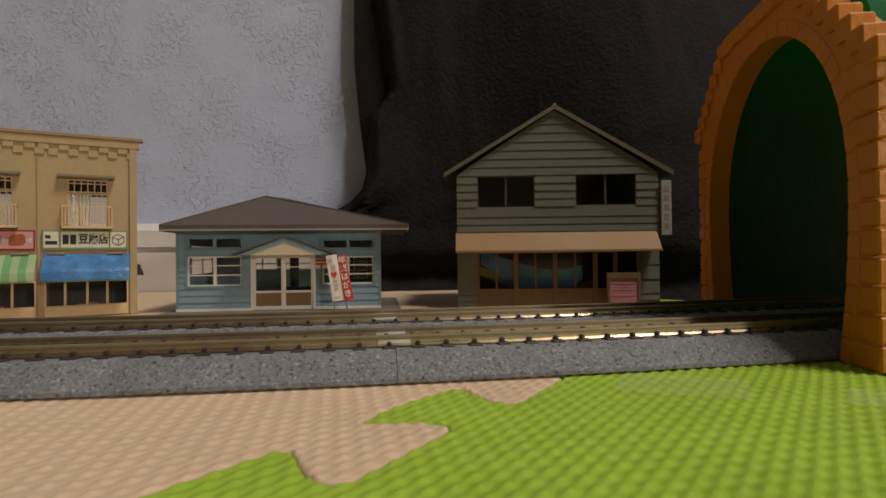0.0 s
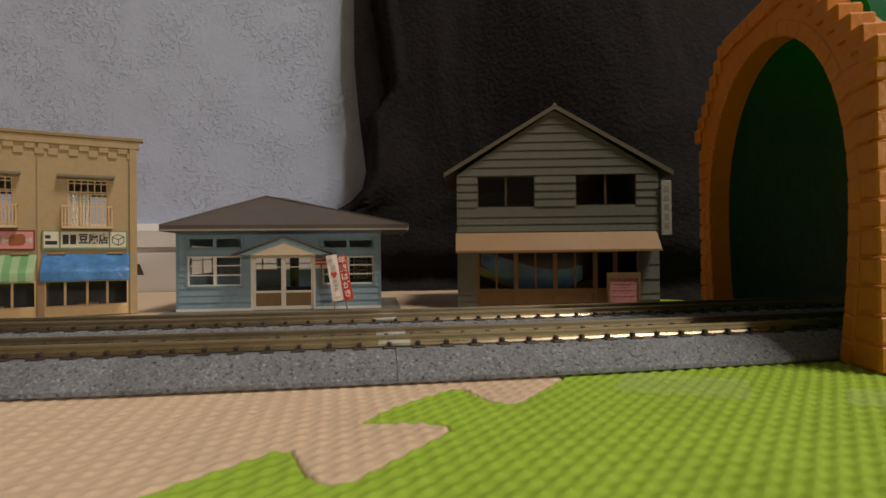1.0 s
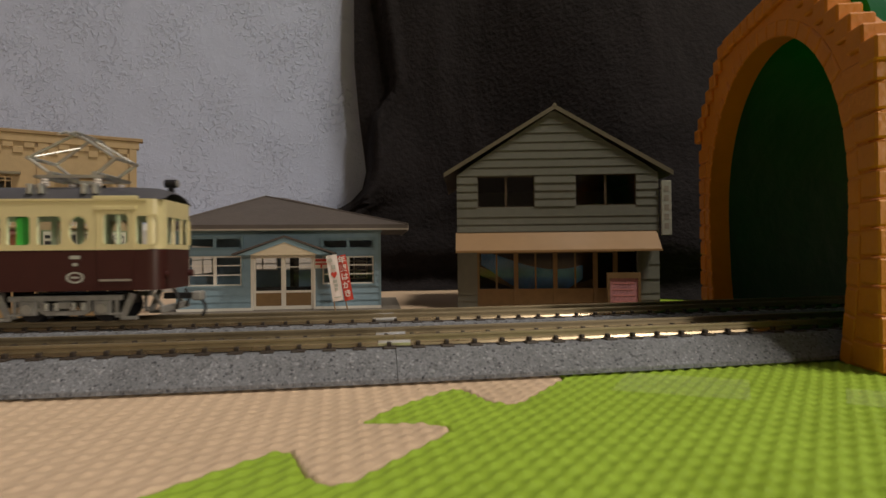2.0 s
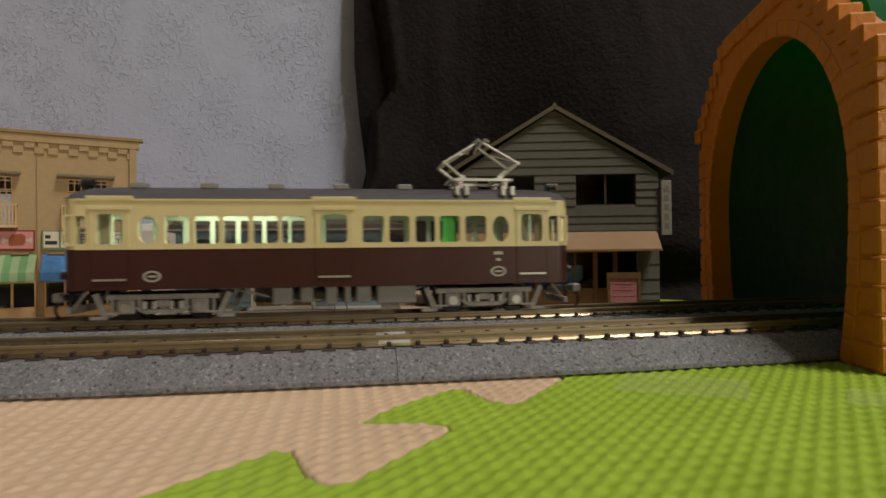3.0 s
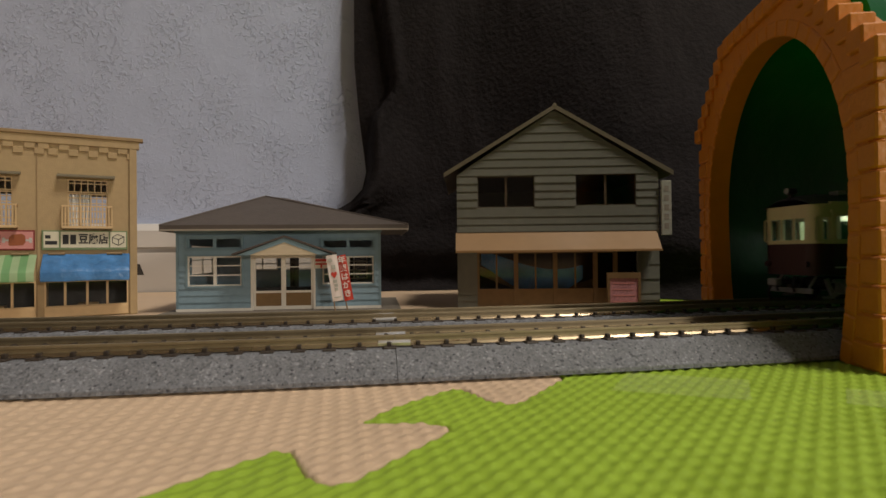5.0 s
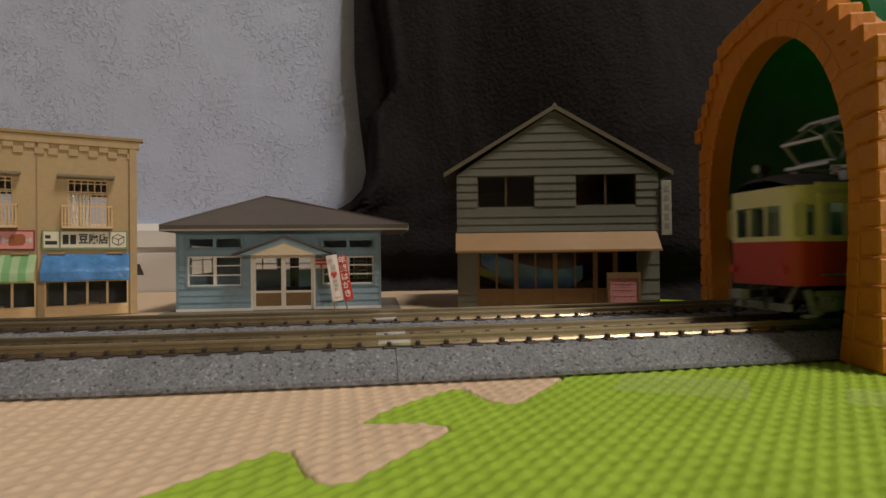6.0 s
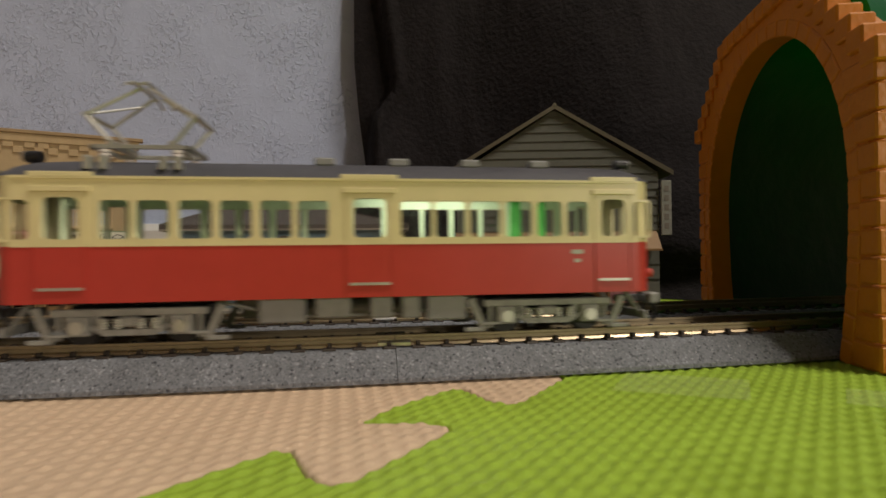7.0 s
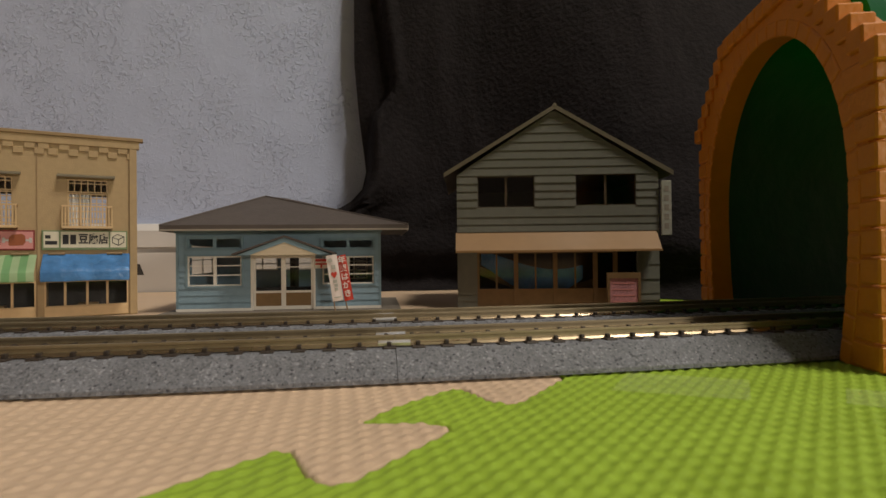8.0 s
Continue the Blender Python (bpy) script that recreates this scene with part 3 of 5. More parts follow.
def window(parent, x0, x1, z0, z1, y, frame_mat, fw=0.6, mull=(), trans=(), depth=1.0, glass=True, bar=0.45):
    """A framed window with mullions at x and transoms at z, set at depth y."""
    g = Geo().wall(x0, x1, z0, z1, y - depth / 2, y + depth / 2, [(x0 + fw, x1 - fw, z0 + fw, z1 - fw)])
    w = part("window", g, frame_mat, parent)
    for x in mull:
        part("mullion", Geo().box(x - bar / 2, x + bar / 2, y - depth * 0.4, y + depth * 0.4, z0 + fw, z1 - fw), frame_mat, w)
    for z in trans:
        part("transom", Geo().box(x0 + fw, x1 - fw, y - depth * 0.3, y + depth * 0.3, z - bar / 2, z + bar / 2), frame_mat, w)
    if glass:
        pane(w, x0 + fw * 0.6, x1 - fw * 0.6, z0 + fw * 0.6, z1 - fw * 0.6, y - 0.05)
    return w


def boards(parent, name, x0, x1, levels, y, holes, material, lip=0.35, clip=None):
    """Lapped weatherboards, one part a course, cut round the openings."""
    for z0, z1 in zip(levels[:-1], levels[1:]):
        a, b = (x0, x1) if clip is None else clip(z0, z1)
        cuts = sorted((h[0], h[1]) for h in holes if h[2] < z1 - 0.4 and h[3] > z0 + 0.4)
        runs, k = [], a
        for c0, c1 in cuts:
            if c0 > k:
                runs.append((k, min(c0, b)))
            k = max(k, c1)
        if k < b:
            runs.append((k, b))
        for r0, r1 in runs:
            if r1 - r0 < 0.3:
                continue
            t = 0.02 * ((r0 * 7 + z0 * 13) % 5)
            prof = [(y + 0.15, z0), (y - lip - t, z0 + 0.02), (y - lip - t, z0 + 0.3), (y - 0.06, z1 - 0.02), (y + 0.15, z1)]
            part(name, Geo().prism(prof, "x", r0 + 0.04, r1 - 0.04), material, parent)


# ---- the row of shops ----
def shop(x0, end_left, end_right, sign_mat, awning, label):
    th = thing("shop_building", label, "model building", SHOP @ at(x0, 0), "row of shops")
    W, D, H = 30.2, 38.0, 61.0
    lo, hi = (-2.6 if end_left else 0.0), (W + 2.6 if end_right else W)
    holes = [(9.4, 22.6, 30.2, 46.2), (2.0, 29.6, 3.4, 12.2)]
    part("front_wall", Geo().wall(lo, hi, 0, H, 0, 1.4, holes), "ochre", th)
    part("back_wall", Geo().wall(lo, hi, 0, H, D - 1.2, D, [(8, 22, 30, 44)]), "ochre", th)
    for x in (lo, hi - 1.2):
        part("side_wall", Geo().box(x, x + 1.2, 1.4, D - 1.2, 0, H), "ochre", th)
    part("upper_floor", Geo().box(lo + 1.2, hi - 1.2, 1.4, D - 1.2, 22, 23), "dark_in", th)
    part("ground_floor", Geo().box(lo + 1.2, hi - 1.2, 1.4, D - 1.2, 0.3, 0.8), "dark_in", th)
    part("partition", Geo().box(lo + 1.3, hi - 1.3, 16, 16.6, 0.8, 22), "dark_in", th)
    part("roof", Geo().box(lo + 0.6, hi - 0.6, 1.0, D - 0.8, H - 2, H - 1.2), "roof_brown", th)
    # cornice, with its stepped corbel pattern
    c = Geo().box(lo - 0.6, hi + 2.3 if end_right else hi, -1.3, 1.6, 60.2, 61.4, 0.2)
    part("cornice_cap", c, "ochre_dark", th)
    part("cornice", Geo().box(lo - 0.3, hi + 0.9 if end_right else hi, -0.8, 1.5, 57.6, 60.2, 0.15), "ochre", th)
    x = 0.2
    while x < W - 3.2:
        part("corbel", Geo().box(x, x + 3.3, -0.55, 0.1, 55.7, 57.6, 0.1), "ochre", th)
        part("corbel", Geo().box(x + 3.1, x + 6.2, -0.5, 0.1, 53.9, 55.9, 0.1), "ochre", th)
        x += 6.5
    for on, a in ((end_left, lo), (end_right, hi - 2.6)):
        if on:
            part("corner_pier", Geo().box(a, a + 2.6, -0.7, 0.1, 0, 57.6, 0.12), "ochre", th)
    part("joint_strip", Geo().box(W - 0.35, W - 0.05, -0.3, 0.1, 0, 57.6), "ochre_dark", th)
    # upstairs window with hood, curtain and balcony
    part("window_hood", Geo().prism([(-2.7, 46.6), (-2.7, 47.0), (0.05, 47.9), (0.05, 47.3)], "x", 6.2, 25.2), "barge", th)
    window(th, 9.4, 22.6, 41.8, 46.2, 0.7, "pale_frame", 0.4, [9.4 + 13.2 * k / 6 for k in range(1, 6)], (44.9,), 0.7, True, 0.35)
    window(th, 9.4, 22.6, 30.2, 41.6, 0.8, "pale_frame", 0.4, (13.4, 17.0, 18.9, 20.8), (33, 35.5, 38.2, 40), 0.7, True, 0.35)
    cur = Geo()
    rows = []
    for z in (30.6, 41.2):
        rows.append([(9.9 + 7.2 * i / 40, 1.35 + 0.25 * math.sin(i * 0.95), z) for i in range(41)])
    part("curtain", cur.grid(rows), "curtain", th, "white patterned curtain behind the pane", smooth=60)
    bal = part("balcony", Geo().box(7.8, 24.4, -3.2, 0.05, 29.5, 30.3, 0.12), "pale_frame", th, "cream balcony with thin uprights")
    part("handrail", Geo().box(7.8, 24.4, -3.2, -2.8, 36.7, 37.2), "pale_frame", bal)
    part("lower_rail", Geo().box(7.8, 24.4, -3.1, -2.85, 31.0, 31.3), "pale_frame", bal)
    for k in range(17):
        bx = 8.0 + k * 1.012
        part("baluster", Geo().box(bx - 0.17, bx + 0.17, -3.12, -2.82, 30.3, 36.7), "pale_frame", bal)
    for bx in (7.8, 24.1):
        part("side_rail", Geo().box(bx, bx + 0.3, -2.8, 0.0, 36.7, 37.2), "pale_frame", bal)
    # fascia sign
    sg = part("shop_sign", Geo().box(1.3, 29.4, -0.9, 0.05, 22.4, 28.9, 0.1), "sign_green" if sign_mat == "cream_sign" else "maroon", th)
    if sign_mat == "cream_sign":
        for a, b in ((1.9, 6.7), (7.3, 23.0), (23.5, 28.9)):
            part("sign_panel", Geo().box(a, b, -0.98, -0.85, 23.2, 28.5), "cream_sign", sg)
        words("lettering", "豆腐店", 3.9, 17.9, -1.02, 25.9, "ink", sg, 0.1).scale.x = 0.8
        for a in (7.9, 10.3):
            part("print_bar", Geo().box(a, a + 1.9, -1.03, -0.97, 24.3, 27.5), "ink", sg)
        for a, b, c, d in ((2.4, 4.1, 26.2, 27.3), (2.4, 6.2, 24.2, 25.4)):
            part("print_bar", Geo().box(a, b, -1.03, -0.97, c, d), "ink", sg)
        cube = Geo()
        p = [(24.2, 26.7), (26.0, 27.7), (28.2, 26.9), (26.3, 25.9), (24.2, 24.9), (26.3, 23.9), (28.2, 25.0)]
        for i, j in ((0, 1), (1, 2), (2, 3), (3, 0), (0, 4), (4, 5), (5, 3), (5, 6), (6, 2)):
            cube.tube((p[i][0], -1.0, p[i][1]), (p[j][0], -1.0, p[j][1]), 0.13, 6)
        part("tofu_block_outline", cube, "ink", sg)
    else:
        part("sign_panel", Geo().box(1.8, 29.0, -0.98, -0.85, 22.9, 28.4), "pink", sg)
        for a in (12.2, 14.8, 17.4):
            part("print_bar", Geo().box(a, a + 1.8, -1.03, -0.97, 24.0, 27.4), "maroon", sg)
        meat = [(21.6, 24.2), (22.0, 23.8), (25.9, 24.0), (26.7, 25.0), (26.6, 27.0), (25.6, 27.7), (22.6, 27.4), (21.7, 26.4)]
        part("meat_picture", Geo().prism(meat, "y", -1.05, -0.97), "meat", sg)
        bone = Geo()
        for a, b in ((20.2, 21.7), (26.7, 28.2)):
            bone.box(a, b, -1.04, -0.97, 25.3, 25.9)
            k = a if a < 22 else b
            for dz in (-0.4, 0.4):
                bone.tube((k, -1.06, 25.6 + dz), (k, -0.97, 25.6 + dz), 0.5, 10)
        part("bone_picture", bone, "curtain", sg)
    # awning: a slope and a hanging valance
    rows = []
    n = 60
    prof = [(-0.2, 21.0), (-2.5, 19.4), (-5.6, 16.9), (-7.0, 15.6), (-7.3, 15.0), (-7.2, 12.4)]
    a0, a1 = 1.7, 30.0
    for k, (y, z) in enumerate(prof):
        rows.append([(a0 + (a1 - a0) * i / n, y + 0.18 * noise.noise((i / 9.0, k * 0.6, x0)), z + 0.28 * noise.noise((i / 14.0, k * 0.5, x0 + 5))) for i in range(n + 1)])
    if awning == "plain":
        g = Geo().grid(rows)
        g.grid([[(x, y + 0.35, z - 0.25) for x, y, z in r] for r in rows])
        a = part("awning", g, "blue_aw", th, "creased bright blue awning", smooth=40)
        for x in (a0, a1):
            part("awning_cheek", Geo().prism([(-0.1, 20.9), (-7.0, 15.5), (-7.1, 12.6), (-0.1, 19.0)], "x", x - 0.1, x + 0.1), "blue_aw", a)
    else:
        a = None
        w = (a1 - a0) / 12
        for k in range(12):
            cut = [r[k * 5:k * 5 + 6] for r in rows]
            g = Geo().grid(cut)
            g.grid([[(x, y + 0.35, z - 0.25) for x, y, z in r] for r in cut])
            m = "green_aw" if k % 2 == 0 else "pale_aw"
            if a is None:
                a = part("awning", g, m, th, "green and white striped awning", smooth=40)
            else:
                part("awning_stripe", g, m, a, smooth=40)
    for x in (6.0, 25.0):
        part("awning_roll", Geo().tube((x - 2.6, -0.9, 21.2), (x + 2.6, -0.9, 21.2), 0.4, 8), "ochre_dark", a)
    if end_right:
        part("side_hood", Geo().prism([(hi, 17.4), (hi + 1.0, 17.2), (hi + 2.5, 13.4), (hi, 13.4)], "y", 2.0, 8.0), "dark_in", th, "small dark hood on the side wall")
    # shop front
    part("shop_plinth", Geo().box(2.0, 29.6, -0.45, 0.9, 0.3, 3.6, 0.1), "pale_frame", th)
    window(th, 2.0, 29.6, 3.4, 12.2, 0.5, "pale_frame", 0.5, (8.5, 15.7, 22.4), (), 0.9, True, 0.8)
    for k, (a, b, h) in enumerate(((4, 10, 2.5), (12, 19, 3.4), (21, 27, 2.2))):
        part("shop_counter", Geo().box(a, b, 6 + k, 10 + k, 0.8, 0.8 + h, 0.2), "wood", th)
    # the front is 26.2 mm wide: narrow what was laid out on 30.2
    for ob in th.children_recursive:
        if ob.type == "MESH":
            for v in ob.data.vertices:
                v.co.x *= 0.8675
        else:
            ob.location.x *= 0.8675
            ob.data.size *= 0.93
    return th


_a = radians(23.4)
SHOP = at(-87.3 - 53 * math.cos(_a), 204.6 - 53 * math.sin(_a), 0, 23.4)
shop(24.6, False, True, "cream_sign", "plain", "two-storey ochre shop model with a blue awning")
shop(-1.6, True, False, "pink", "striped", "two-storey ochre shop model with a striped awning")


# ---- the blue post office ----
def post_office():
    th = thing("post_office", "blue boarded post office model with a brown hipped roof", "model building", at(-73.6, 203.2, 0, 1))
    W, D, H = 71.6, 46.0, 28.6
    holes = [(3.8, 22.2, 22.4, 26.5), (3.8, 22.2, 9.2, 19.8), (50.5, 68.9, 22.0, 25.6), (50.5, 68.9, 9.2, 19.3), (26.2, 47.2, 0.0, 19.8)]
    part("front_wall", Geo().wall(0, W, 0.3, H, 0, 1.2, holes), "blue_wall", th)
    back = [(14, 27, 13.5, 22), (29.5, 42, 13.5, 22), (54, 66, 9, 21)]
    part("back_wall", Geo().wall(0, W, 0.3, H, D - 1.2, D, back), "blue_wall", th)
    for a, b, c, d in back:
        window(th, a, b, c, d, D - 0.6, "white", 0.5, ((a + b) / 2,), ((2 * c + d) / 3, (c + 2 * d) / 3), 0.8, False, 0.5)
    quarter = Matrix.Rotation(math.pi / 2, 4, "Z")
    part("side_wall", Geo().wall(1.2, D - 1.2, 0.3, H, -1.2, 0, [(13, 42, 12.5, 24)]).turned(quarter), "blue_wall", th)
    part("side_window", Geo().wall(13, 42, 12.5, 24, -0.9, -0.4, [(13.6 + 14.3 * k, 27.2 + 14.3 * k, c, c + 5.2) for k in range(2) for c in (13.0, 18.6)]).turned(quarter), "white", th)
    part("side_wall", Geo().box(W - 1.2, W, 1.2, D - 1.2, 0.3, H), "blue_wall", th)
    part("floor_slab", Geo().box(1.2, W - 1.2, 1.2, D - 1.2, 0.3, 0.9), "wood", th)
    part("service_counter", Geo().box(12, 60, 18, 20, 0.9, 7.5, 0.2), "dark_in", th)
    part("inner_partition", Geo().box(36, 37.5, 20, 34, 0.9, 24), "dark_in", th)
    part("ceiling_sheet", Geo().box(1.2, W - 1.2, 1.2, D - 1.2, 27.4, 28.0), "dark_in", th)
    part("base_plate", Geo().box(-4, W + 7, -7, D + 3, 0.0, 0.3, 0.08), "base_plate", th)
    boards(th, "weatherboard", 0, W, [1.2, 3.3, 5.8, 8.2, 10.4, 12.5, 14.6, 16.7], 0, holes, "blue_wall", 0.3)
    for a, b in ((0, 26.0), (47.4, W)):
        part("plinth", Geo().box(a, b, -0.45, 0.1, 0.3, 1.25), "white", th)
    for x in (0.0, W - 0.9):
        part("corner_trim", Geo().box(x, x + 0.9, -0.4, 0.1, 1.25, H), "blue_dark", th)
    for a, b, c, d in holes[:4]:
        part("window_surround", Geo().wall(a - 0.7, b + 0.7, c - 0.6, d + 0.6, -0.55, 0.05, [(a, b, c, d)]), "blue_dark", th)
        small = d - c < 6
        for k in range(2):
            lo = a + (b - a) * k / 2
            if small:
                window(th, lo, lo + (b - a) / 2, c, d, 0.5, "blue_dark", 0.55, (), (), 0.8)
            else:
                window(th, lo, lo + (b - a) / 2, c, d, 0.5, "white", 0.5, (), (c + (d - c) * 0.36, c + (d - c) * 0.68), 0.8, True, 0.4)
    # sliding doors
    for k in range(2):
        a = 26.2 + 10.5 * k
        dr = part("door", Geo().wall(a, a + 10.5, 0.4, 19.8, 0.2, 1.0, [(a + 0.8, a + 9.7, 7.2, 18.9), (a + 0.8, a + 9.7, 1.7, 6.4)]), "white", th, "white sliding door with a brown lower panel")
        part("kick_panel", Geo().box(a + 0.7, a + 9.8, 0.5, 0.8, 1.6, 6.5), "wood", dr)
        pane(dr, a + 0.7, a + 9.8, 7.1, 19.0, 0.55)
        part("glazing_bar", Geo().box(a + 0.8, a + 9.7, 0.35, 0.75, 15.5, 15.8), "white", dr)
    part("door_frame", Geo().wall(25.4, 48.0, 0.3, 20.4, -0.4, 0.1, [(26.2, 47.2, 0.2, 19.8)]), "white", th)
    # porch gable
    pg = part("porch_gable", Geo().prism([(26.4, 20.0), (49.6, 20.0), (38.2, 24.4)], "y", -7.0, -0.05), "cream_wall", th, "cream plastered porch gable")
    part("gable_band", Geo().prism([(22.0, 20.0), (26.4, 20.0), (38.2, 24.4), (49.6, 20.0), (54.2, 20.0), (38.2, 26.1)], "y", -7.15, -0.05), "blue_dark", pg)
    for xe in (20.6, 55.6):
        part("porch_roof", Geo().prism([(xe, 20.0), (xe, 20.6), (38.2, 26.8), (38.2, 26.1)], "y", -7.5, 0.0), "roof_brown", pg)
    # hipped main roof
    e = [(-3.6, -5.5), (W + 9.8, -5.5), (W + 9.8, D + 4), (-3.6, D + 4)]
    z0, zt = 29.4, 43.4
    ap1, ap2 = (26.5, 22.0, zt), (33.0, 28.0, zt)
    rf = part("roof", Geo().add([(x, y, z0 + 1.2) for x, y in e] + [ap1, ap2], [(0, 1, 4), (1, 5, 4), (1, 2, 5), (2, 3, 5), (3, 4, 5), (3, 0, 4)])
              .add([(x, y, z0 - 0.5) for x, y in e], [(3, 2, 1, 0)]), "roof_brown", th, "grey-brown hipped sheet roof")
    part("fascia", Geo().wall(-3.6, W + 9.8, z0 - 0.2, z0 + 1.15, -5.7, -5.1), "roof_brown", rf)
    part("eave_edge", Geo().box(-3.6, W + 9.8, -5.8, -5.1, z0 - 0.8, z0 - 0.2), "soffit", rf)
    part("fascia", Geo().box(-3.8, -3.3, -5.1, D + 4, z0 - 0.9, z0 + 1.15), "soffit", rf)
    part("fascia", Geo().box(W + 9.5, W + 10.0, -5.1, D + 4, z0 - 0.9, z0 + 1.15), "soffit", rf)
    part("eave_board", Geo().box(-0.4, W + 0.4, -0.7, 0.1, 28.0, 29.0), "blue_dark", rf)
    hip = Geo()
    for p in ((-3.6, -5.5, z0 + 1.25), (W + 9.8, -5.5, z0 + 1.25)):
        hip.tube(p, (ap1[0], ap1[1], ap1[2] + 0.1), 0.35, 6)
    part("hip_ridge", hip, "roof_brown", rf)
    # postal sign on the wall: red and white with the postal mark
    ps = part("postal_sign", Geo().box(47.9, 52.4, -1.0, -0.4, 15.0, 18.6, 0.1), "white", th)
    part("postal_mark", Geo().box(48.1, 52.2, -1.08, -1.0, 17.5, 18.4).box(48.1, 52.2, -1.08, -1.0, 16.3, 16.9).box(49.9, 50.5, -1.08, -1.0, 15.2, 16.3), "red", ps)
    return th


post_office()


def banner(x, lean, width, material, label, red):
    th = thing("banner", label, "banner", at(-73.6 + x, 198.2 if red else 196.6, 0.3, 1, 0, lean), "banners by the post office")
    part("pole", Geo().tube((0.35, 0, 0), (0.35, 0, 19.5), 0.22, 8), "wood", th)
    rows = [[(width * i / 8, -0.3 + 0.12 * math.sin(i * 0.9 + z * 0.4), z) for i in range(9)] for z in (3.2, 6, 9, 12, 15, 17.5, 19.4)]
    g = Geo().grid(rows)
    g.grid([[(a, b + 0.2, c) for a, b, c in r] for r in rows])
    cl = part("cloth", g, material, th, smooth=60)
    if red:
        for i, ch in enumerate("年賀はがき"):
            words("lettering", ch, 2.7, width / 2, -0.56, 17.6 - i * 3.0, "banner", cl, 0.06)
    else:
        h = [(1.85, 11.2), (0.85, 12.5), (0.9, 13.2), (1.4, 13.5), (1.85, 13.1), (2.3, 13.5), (2.8, 13.2), (2.85, 12.5)]
        part("heart_print", Geo().prism(h, "y", -0.62, -0.5), "red", cl)
        part("print_disc", Geo().tube((1.2, -0.62, 17.6), (1.2, -0.5, 17.6), 0.75, 12), "sign_grey", cl)
        for a, b, c, d in ((1.3, 2.6, 14.4, 15.9), (1.2, 2.5, 9.6, 10.6), (1.4, 2.6, 8.2, 9.2), (1.3, 2.4, 6.8, 7.8), (0.8, 3.0, 4.3, 4.7)):
            part("print_bar", Geo().box(a, b, -0.6, -0.5, c, d), "sign_grey", cl)
    return th


banner(55.3, -8, 3.7, "banner", "white parcel banner leaning before the post office", False)
banner(59.4, -10, 3.2, "red", "red new-year postcard banner leaning before the post office", True)


# ---- the grey house with a restaurant ----
def eatery():
    th = thing("restaurant_house", "grey boarded two-storey restaurant model with a tan awning", "model building", at(25.5, 198, 0, -8))
    W, D = 74.4, 58.0
    up = [(7.8, 28.9, 36.3, 47.4), (44.1, 66.2, 36.6, 47.7)]
    holes = up + [(7.4, 66.3, 0.0, 20.6)]
    part("front_wall", Geo().wall(0, W, 0.2, 48.0, 0, 1.2, holes), "grey_wall", th)
    part("gable_wall", Geo().prism([(0, 48.0), (W, 48.0), (36.6, 70.4)], "y", 0, 1.2), "grey_wall", th)
    part("back_wall", Geo().wall(0, W, 0.2, 48.0, D - 1.2, D), "grey_wall", th)
    part("back_gable", Geo().prism([(0, 48.0), (W, 48.0), (36.6, 70.4)], "y", D - 1.2, D), "grey_wall", th)
    for x in (0, W - 1.2):
        part("side_wall", Geo().box(x, x + 1.2, 1.2, D - 1.2, 0.2, 48), "grey_wall", th)
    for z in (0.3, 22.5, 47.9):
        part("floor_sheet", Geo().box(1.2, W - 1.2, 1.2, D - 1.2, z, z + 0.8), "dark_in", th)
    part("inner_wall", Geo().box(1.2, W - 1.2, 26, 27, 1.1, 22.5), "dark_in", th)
    lv = [27.3, 30.0, 32.7, 36.3, 39.2, 42.0, 44.8, 47.7, 50.7, 53.7, 56.7, 59.7, 62.9, 66.0, 68.6, 70.6]

    def clip(z):
        k = min(1.0, max(0.02, (71.0 - z) / 22.8))
        return 36.6 - 36.6 * k, 36.6 + (W - 36.6) * k
    boards(th, "weatherboard", 0, W, lv[:8], 0, holes, "grey_wall", 0.28)
    for z0, z1 in zip(lv[7:-1], lv[8:]):
        (a, b), (c, d) = clip(z0), clip(z1)
        part("weatherboard", Geo().add([(a, 0.15, z0), (b, 0.15, z0), (b, -0.3, z0), (a, -0.3, z0), (c, 0.15, z1), (d, 0.15, z1), (d, -0.05, z1), (c, -0.05, z1)],
                                       [(0, 1, 2, 3), (4, 7, 6, 5), (0, 4, 5, 1), (3, 2, 6, 7), (0, 3, 7, 4), (1, 5, 6, 2)]), "grey_wall", th)
    for a, b in ((0, 7.4), (66.3, W)):
        boards(th, "weatherboard", a, b, [0.3, 2.6, 4.9, 10.0, 15.2, 20.4], 0, (), "grey_wall", 0.25)
    for a, b, c, d in up:
        window(th, a, b, c, d, 0.8, "wood_dark", 0.3, ((a + b) / 2,), (), 0.7, True, 0.9)
    # roof with barge boards
    for s, xe, ze in ((-1, -4.7, 47.6), (1, 79.6, 47.2)):
        r = part("roof_slope", Geo().prism([(xe, ze), (xe, ze + 1.1), (36.6, 72.6), (36.6, 71.4)], "y", -0.9, D + 3), "roof_brown", th)
        part("barge_board", Geo().prism([(xe - 0.1, ze - 0.4), (xe, ze + 1.25), (36.6, 72.8), (36.6, 71.2)], "y", -1.3, -0.9), "barge", r)
    part("ridge_cap", Geo().tube((36.6, -1.4, 72.6), (36.6, D + 3.2, 72.6), 0.7, 8), "barge", th)
    # tan awning
    aw = part("awning", Geo().prism([(0.0, 27.4), (-5.6, 20.8), (-5.7, 20.2), (-5.4, 20.1), (0.0, 26.4)], "x", -0.5, W - 0.9), "tan_aw", th, "plain tan sheet awning")
    part("awning_edge", Geo().box(-0.6, W - 0.8, -5.9, -5.5, 20.0, 20.5), "tan_aw", aw)
